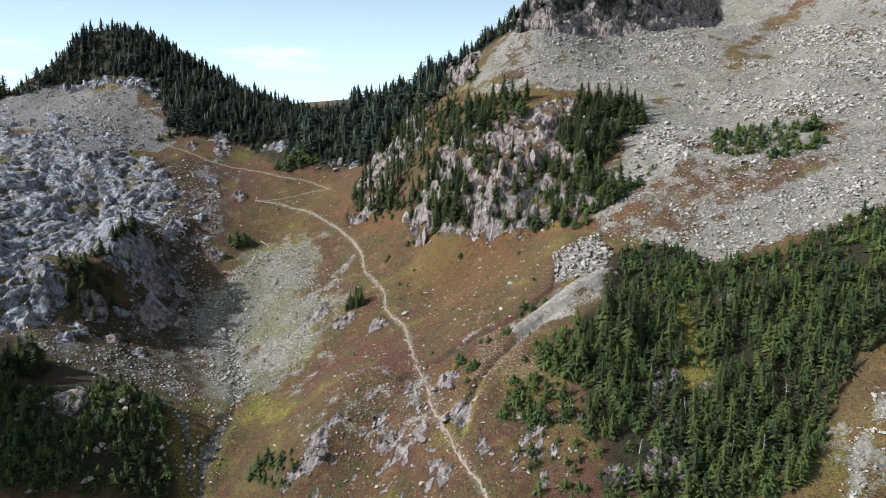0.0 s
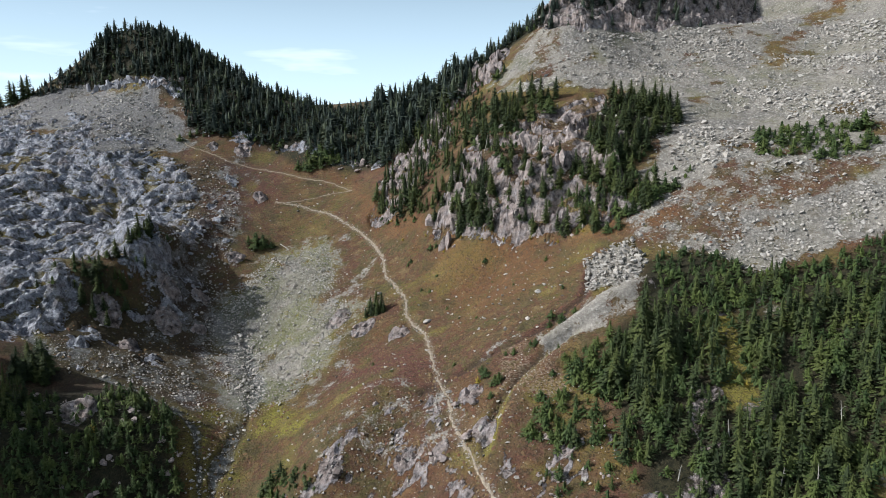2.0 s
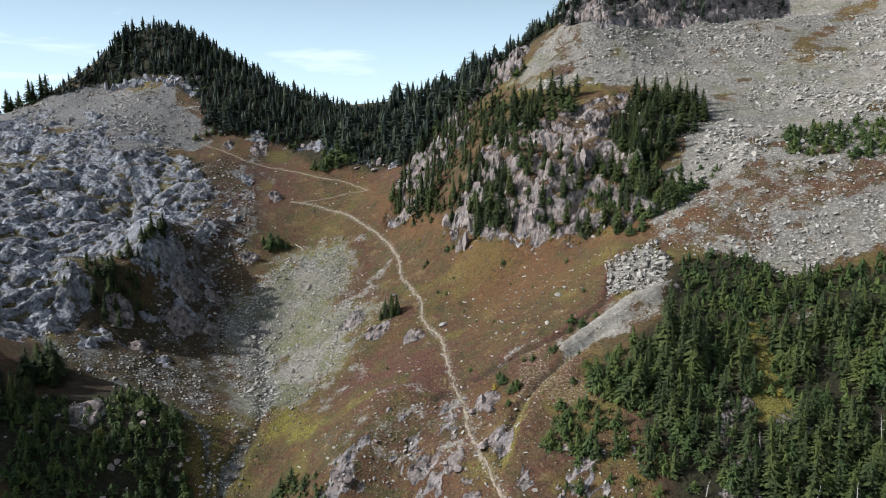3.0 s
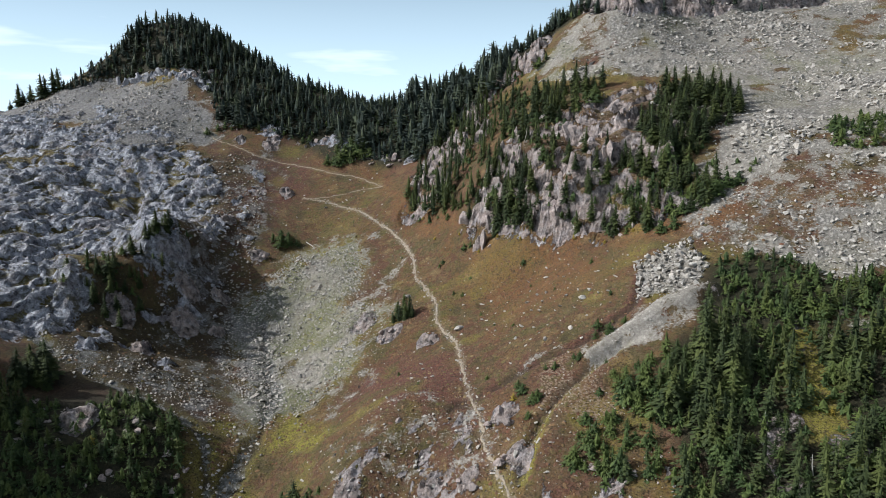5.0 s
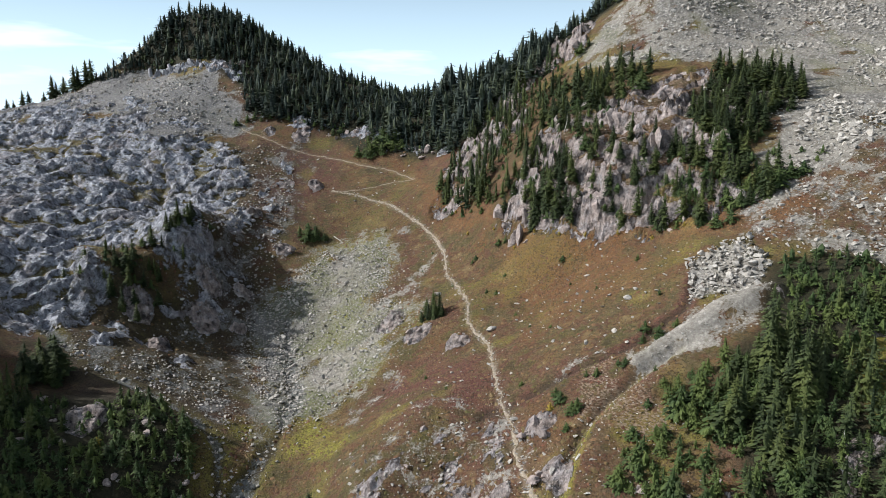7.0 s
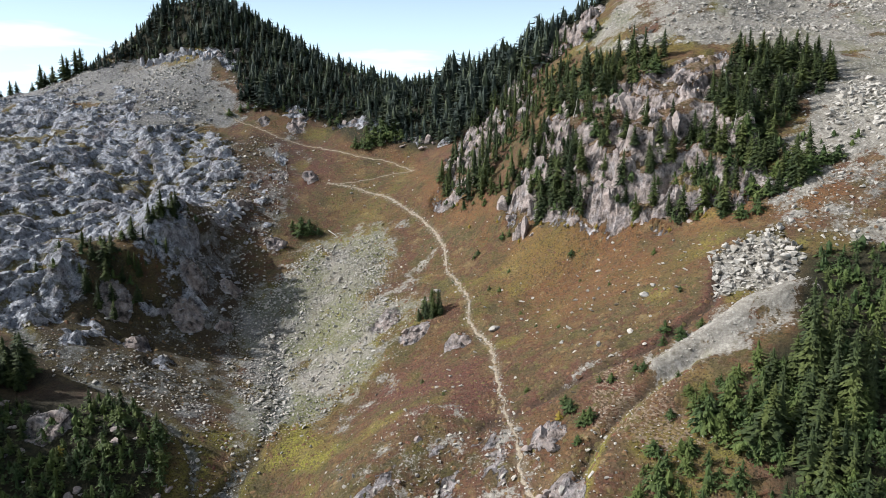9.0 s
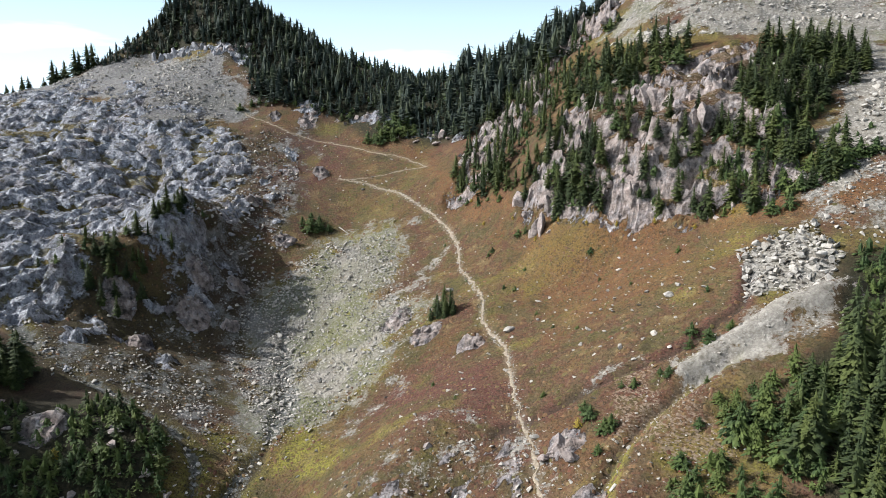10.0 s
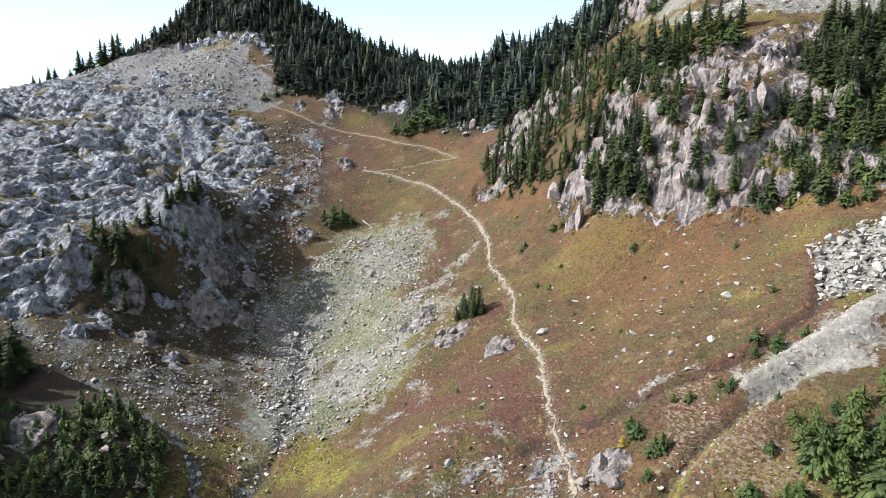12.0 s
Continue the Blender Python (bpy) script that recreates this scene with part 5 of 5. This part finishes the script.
for poly, gap in ((CLIFF_M, 2.9), (CLIFF_W, 3.0), (CRAGS, 4.8)):
    for x, y in scatter(poly, gap, rng, 4):
        if y < 425 and rng.random() < 0.85 * mask_at(rock, x, y):
            s = (6.0 if poly is CRAGS else 3.0) + 6.5 * rng.random() ** 1.5
            m = Matrix.LocRotScale((x, y, ground_z(x, y) - 0.36 * s), Euler((rng.uniform(-0.35, 0.0), rng.uniform(-0.2, 0.2), rng.gauss(0.3, 0.4))), (s, s * 0.8, s * rng.uniform(0.7, 1.1)))
            crags_at.append((rng.randrange(10), m))
tagged(new("cliff_blocks", joined("cliff_blocks", PILLARS, crags_at, CLIFF)), "upright pinkish-grey cliff blocks on the crag face", "rock", kind="stuff")
places = []
for poly, gap, low, high in ((TONGUE, 0.85, 0.6, 2.0), (TALUS_UP, 1.0, 0.45, 2.6), (TALUS_NW, 1.05, 0.45, 2.6), (GULLY_TALUS, 0.72, 0.35, 1.5), (PALE_SCREE, 0.85, 0.3, 0.9), ([(-56, 290), (-46, 276), (-40, 256), (-33, 240), (-36, 214), (-46, 194), (-60, 200), (-54, 250)], 1.5, 0.25, 0.9), (PEAK_SCREE, 1.5, 0.4, 2.2), (EAST_SLOPE, 1.45, 0.45, 1.9), (HOLLOW, 2.0, 0.35, 1.5), (ROCKY_EDGE, 1.3, 0.35, 1.8), ([(-112, 268), (-114, 240), (-104, 230), (-88, 235), (-90, 262), (-100, 278)], 2.2, 0.35, 1.6), (HOLLOW_FOOT, 0.9, 0.25, 1.3), (GRAVEL, 0.8, 0.15, 0.7), ([(-40, 247), (-46, 247), (-56, 226), (-51, 219), (-44, 232)], 0.8, 0.3, 1.2), ([(-215, 360), (-160, 350), (-140, 355), (-150, 384), (-190, 394)], 1.2, 0.4, 2.2), (BROWN_E, 1.15, 0.35, 1.7), ([(-88, 262), (-80, 270), (-72, 250), (-66, 226), (-60, 200), (-70, 206), (-82, 232)], 1.15, 0.5, 2.2),
                             (STONY, 1.3, 0.25, 0.8), (NEAR_ROCK, 1.2, 0.3, 1.4), (NEAR_ROCK_E, 1.3, 0.3, 1.4), (SLABS, 3.0, 0.5, 1.8), (CLIFF_M, 3.4, 0.6, 2.0)):
    for x, y in scatter(poly, gap, rng, 5):
        if y > 425 or x > 235 or (poly is not BROWN_E and rng.random() < 0.75 * mask_at(m_brown, x, y)):
            continue
        drift = noise.noise((x * 0.035 + y * 0.02, y * 0.012, 2)) + 0.5 * noise.noise((x * 0.12, y * 0.09, 7))
        loose = poly in (TALUS_UP, TALUS_NW, EAST_SLOPE, PEAK_SCREE)
        if rng.random() < (0.16 - 1.6 * drift if loose else -1.1 * drift) and poly not in (GULLY_TALUS, HOLLOW, NEAR_ROCK, BROWN_E):
            continue
        s = low + (high - low) * rng.random() ** (3.6 - 2.2 * max(min(drift * 2, 1), -0.5))
        places.append((rng.randrange(12), leaning(x, y, ground_z(x, y) + 0.14 * s, Vector((s * rng.uniform(0.8, 1.4), s, s * rng.uniform(0.6, 1.0))), rng, 40)))
for line, wide, count in ((SIDE_BED, 1.6, 220), (MAIN_BED, 2.4, 420), (WASH, 1.6, 260)):
    track = along([(a, b, 0) for a, b in line], 0.5)
    for _ in range(count):
        x, y, _ = rng.choice(track)
        x, y, s = x + rng.gauss(0, wide), y + rng.gauss(0, wide), 0.35 + 1.2 * rng.random() ** 3
        places.append((rng.randrange(12), leaning(x, y, ground_z(x, y) + 0.1 * s, Vector((s * 1.2, s, s * 0.8)), rng)))
tagged(new("talus_stones", joined("talus_stones", STONES, places, TALUS)), "loose angular grey talus stones on the slopes", "stones", kind="stuff")

field = tagged(new("boulder_pile"), "pile of large pale angular boulders at the slope foot", "boulders")
field.location = (40, 196, ground_z(40, 196))
stone_meshes = []
for shape in STONES:
    me = bpy.data.meshes.new("boulder")
    me.from_pydata(shape[0], [], shape[1])
    me.materials.append(TALUS)
    stone_meshes.append(me)
for x, y in scatter(TALUS_BLOCK, 0.74, rng, 8)[:298]:
    s = 0.55 + 1.5 * rng.random() ** 2.4
    ob = part("boulder", stone_meshes[rng.randrange(12)], TALUS, field)
    ob.matrix_basis = Matrix.Translation(-field.location) @ leaning(x, y, ground_z(x, y) + 0.2 * s + rng.uniform(-0.1, 0.35), Vector((s * rng.uniform(0.9, 1.6), s * rng.uniform(0.85, 1.2), s * rng.uniform(0.8, 1.2))), rng, 35)


def boulder(name, x, y, size, label, stretch=(1.3, 1.0, 0.8), sink=0.1):
    """One block of its own, set into the slope."""
    ob = part(name, (BLOCKS if name == "boulder" else KNOBS)[rng.randrange(10)], TALUS if name == "boulder" else CLIFF)
    ob.matrix_basis = Matrix.LocRotScale((x, y, ground_z(x, y) + (0.3 - sink) * size * stretch[2] - 0.1), Euler((rng.uniform(-0.4, 0.1), rng.uniform(-0.2, 0.2), rng.uniform(-0.4, 0.9))), Vector(stretch) * size)
    return tagged(ob, label, "boulder" if name == "boulder" else "rock")


for x, y, s in ((-12, 218, 2.4), (20, 200, 1.8), (-30, 244, 2.6), (-4, 175, 1.6), (26, 287, 4.5)):
    boulder("boulder", x, y, s, "single grey boulder lying in the autumn heather")
for x, y, s in ((-21, 217, 4.6), (-24, 214, 3.4), (-33, 228, 4.8), (-36, 230, 4.2), (-34, 225, 3.6), (1, 171, 4.2), (3, 167, 4.4), (-1, 169, 3.0), (-105, 320, 4.4), (-94, 320, 3.6), (-91, 322, 3.0), (-109, 295, 4.6), (-92, 283, 4.4), (-95, 282, 3.4), (-126, 353, 4.5),
                (-110, 354, 4.6), (-44, 238, 4.0), (-40, 236, 4.4), (-46, 235, 3.0), (2, 158, 4.2), (6, 155, 4.4), (-6, 157, 3.8), (-22, 176, 2.6), (-13, 161, 4.2), (-31, 161, 4.0), (-34, 288, 4.2)):
    boulder("rock_outcrop", x, y, s, "fissured grey rock outcrop breaking through the heather", (1.25, 1.0, 1.2 if x < -15 else 0.85), 0.45)

# ---- trail ----
def ribbon(line, half, lift, rng):
    track = along([(a, b, 0) for a, b in line], 0.7)
    bend = [(track[max(i - 2, 0)] + 2 * track[max(i - 1, 0)] + 2 * p + 2 * track[min(i + 1, len(track) - 1)] + track[min(i + 2, len(track) - 1)]) / 8 for i, p in enumerate(track)]
    verts, faces = [], []
    for i, p in enumerate(bend):
        way = bend[min(i + 1, len(bend) - 1)] - bend[max(i - 1, 0)]
        side = np.array([-way[1], way[0], 0]) / (np.hypot(way[0], way[1]) + 1e-6)
        p = p + side * (0.6 * (noise.noise((i * 0.17, half, 0))) + 0.5 * noise.noise((i * 0.55, 3, half)))
        wide = half * (1 + 0.75 * noise.noise((i * 0.31, 5, half)) + 0.35 * noise.noise((i * 0.9, 8, half)))
        for k in (-1, -0.4, 0.4, 1):
            q = p + side * wide * k * (1 + (rng.uniform(-0.6, 0.7) if abs(k) == 1 else 0))
            verts.append((q[0], q[1], ground_z(q[0], q[1]) + (lift if abs(k) < 1 else -0.08)))
    for i in range(len(bend) - 1):
        faces += [[4 * i + k, 4 * i + k + 1, 4 * i + 5 + k, 4 * i + 4 + k] for k in range(3)]
    return verts, faces


for line, half in ((TRAIL, 0.38), (TRAIL_UP, 0.22), (TRAIL_MID, 0.18)):
    tagged(part("trail", ribbon(line, half, 0.12, rng), DIRT), "narrow trodden pale dirt footpath across the slope", "trail", kind="structure")
stones_at = []
track = along([(a, b, 0) for a, b in TRAIL], 0.5)
for _ in range(1100):
    x, y, _ = rng.choice(track)
    x, y, s = x + rng.gauss(0, 0.7), y + rng.gauss(0, 0.5), 0.2 + 0.7 * rng.random() ** 3
    stones_at.append((rng.randrange(12), leaning(x, y, ground_z(x, y) + 0.08 * s, Vector((s * 1.3, s, s * 0.7)), rng)))
MEADOW = [(12, 150), (20, 172), (33, 200), (45, 212), (28, 226), (8, 238), (-16, 262), (-36, 290), (-50, 318), (-62, 345), (-140, 352), (-130, 325), (-112, 296), (-88, 284), (-62, 282), (-50, 262), (-48, 240), (-40, 212), (-60, 195), (-44, 172), (-10, 150)]
for x, y in scatter([(5, 162), (10, 172), (20, 181), (28, 177), (22, 168), (26, 160), (16, 150), (8, 152)], 0.95, rng, 4):
    s = 0.2 + 0.5 * rng.random() ** 2
    stones_at.append((rng.randrange(12), leaning(x, y, ground_z(x, y) + 0.1 * s, Vector((s * 1.3, s, s * 0.7)), rng)))
for x, y in scatter(MEADOW, 1.7, rng, 2, lambda x, y: 0.13 + 0.2 * (x > 4) + 0.3 * (y < 180)):
    s = 0.2 + 1.2 * rng.random() ** 4.5
    stones_at.append((rng.randrange(12), leaning(x, y, ground_z(x, y) + 0.1 * s, Vector((s * 1.3, s, s * 0.7)), rng)))
for x, y in scatter([(-6, 232), (10, 236), (27, 224), (36, 204), (30, 190), (14, 186), (2, 196), (-6, 214)], 2.6, rng, 3):
    s = 0.3 + 1.3 * rng.random() ** 2.6
    stones_at.append((rng.randrange(12), leaning(x, y, ground_z(x, y) + 0.12 * s, Vector((s * 1.3, s, s * 0.75)), rng)))
tagged(new("meadow_stones", joined("meadow_stones", STONES, stones_at, TALUS)), "small pale stones strewn in the heather and on the path", "stones", kind="stuff")

# ---- dead wood ----
def dead_wood(rng, long, thick, stubs, upright):
    """A bare tapered stem with broken stubs."""
    verts, faces, ring = [], [], 6
    def limb(a, b, r0, r1):
        n, way = len(verts), (b - a).normalized()
        u = way.orthogonal().normalized()
        w = way.cross(u)
        for p, r in ((a, r0), (b, r1)):
            verts.extend((p + r * (u * math.cos(k * math.tau / ring) + w * math.sin(k * math.tau / ring)))[:] for k in range(ring))
        faces.extend([n + k, n + (k + 1) % ring, n + ring + (k + 1) % ring, n + ring + k] for k in range(ring))
        faces.append([n + ring + k for k in range(ring)])
    axis = Vector((0, 0, 1)) if upright else Vector((1, 0, 0.05))
    bend = Vector((rng.uniform(-0.05, 0.05), rng.uniform(-0.06, 0.06), 0)) * long
    limb(axis * -0.3, axis * long * 0.5 + bend, thick, thick * 0.7)
    limb(axis * long * 0.5 + bend, axis * long, thick * 0.7, thick * 0.2)
    for _ in range(stubs):
        t = rng.uniform(0.25, 0.9)
        a = axis * long * t + bend * min(2 * t, 2 - 2 * t)
        d = Vector((rng.uniform(-1, 1), rng.uniform(-1, 1), rng.uniform(-0.1, 0.6))).normalized()
        limb(a, a + d * long * rng.uniform(0.06, 0.16), thick * 0.3, thick * 0.08)
    return verts, faces


log = tagged(part("fallen_log", dead_wood(rng, 5.6, 0.2, 3, False), BLEACHED), "bleached fallen log lying on the grassy slope", "log")
log.matrix_basis = Matrix.LocRotScale((-77.5, 294.5, ground_z(-77.5, 294.5) + 0.2), (Vector((-72.8, 290.2, ground_z(-72.8, 290.2))) - Vector((-77.5, 294.5, ground_z(-77.5, 294.5)))).to_track_quat("X", "Z"), None)
for x, y, tall in ((74, 142, 6), (52, 141, 4), (47, 150, 3.5), (83, 152, 4.5), (41, 136, 3.5), (63, 129, 6), (58, 131, 4.5), (38, 246, 6), (44, 240, 5), (24, 250, 5), (6, 268, 6)):
    snag = tagged(part("snag", dead_wood(rng, tall, 0.13, 9, True), BLEACHED), "bleached dead standing tree with broken stubs", "snag", "dead snags")
    snag.matrix_basis = Matrix.LocRotScale((x, y, ground_z(x, y) - 0.1), Euler((rng.uniform(-0.2, 0.2), rng.uniform(-0.2, 0.2), rng.uniform(0, 6))), None)

# ---- heather clumps ----
def clump_shape(rng):
    verts, faces = [(rng.uniform(-0.15, 0.15), rng.uniform(-0.15, 0.15), rng.uniform(0.25, 0.42))], []
    for k in range(6):
        a = (k + rng.uniform(-0.3, 0.3)) * math.tau / 6
        r = rng.uniform(0.32, 0.62)
        verts.append((r * math.cos(a), r * math.sin(a), -0.1))
    return verts, [[0, k + 1, (k + 1) % 6 + 1] for k in range(6)]


CLUMPS = [clump_shape(rng) for _ in range(8)]
clumps_at = []
WILD = [(14, 120), (24, 172), (36, 200), (48, 212), (30, 230), (8, 243), (-16, 266), (-36, 292), (-50, 322), (-62, 352), (-145, 360), (-132, 325), (-112, 296), (-96, 284), (-90, 262), (-60, 250), (-48, 240), (-66, 200), (-80, 200), (-60, 160)]
for poly, gap in ((WILD, 0.85), (BROWN_E, 1.8), (HOLLOW, 1.3), ([(80, 142), (94, 140), (100, 118), (69, 116)], 1.0), (SLABS, 3.0)):
    for x, y in scatter(poly, gap, rng, 2.5):
        i, j = int(np.searchsorted(xs, x)), int(np.searchsorted(ys, y))
        if rng.random() < max(rock[j, i], scree[j, i], 1.3 * m_trail[j, i]) + 0.1:
            continue
        s = 0.4 + 1.2 * rng.random() ** 1.7
        turn = ground_tilt(x, y).to_track_quat("Z", "Y").to_matrix().to_4x4() @ Matrix.Rotation(rng.uniform(0, 6.28), 4, "Z")
        clumps_at.append((rng.randrange(8), Matrix.Translation((x, y, ground_z(x, y) - 0.03)) @ turn @ Matrix.Diagonal((s * rng.uniform(0.9, 1.5), s, s * rng.uniform(0.35, 0.7), 1))))
tagged(new("heather_clumps", joined("heather_clumps", CLUMPS, clumps_at, HEATHER)), "low clumps of brown, red and olive autumn heather", "heather", kind="stuff")
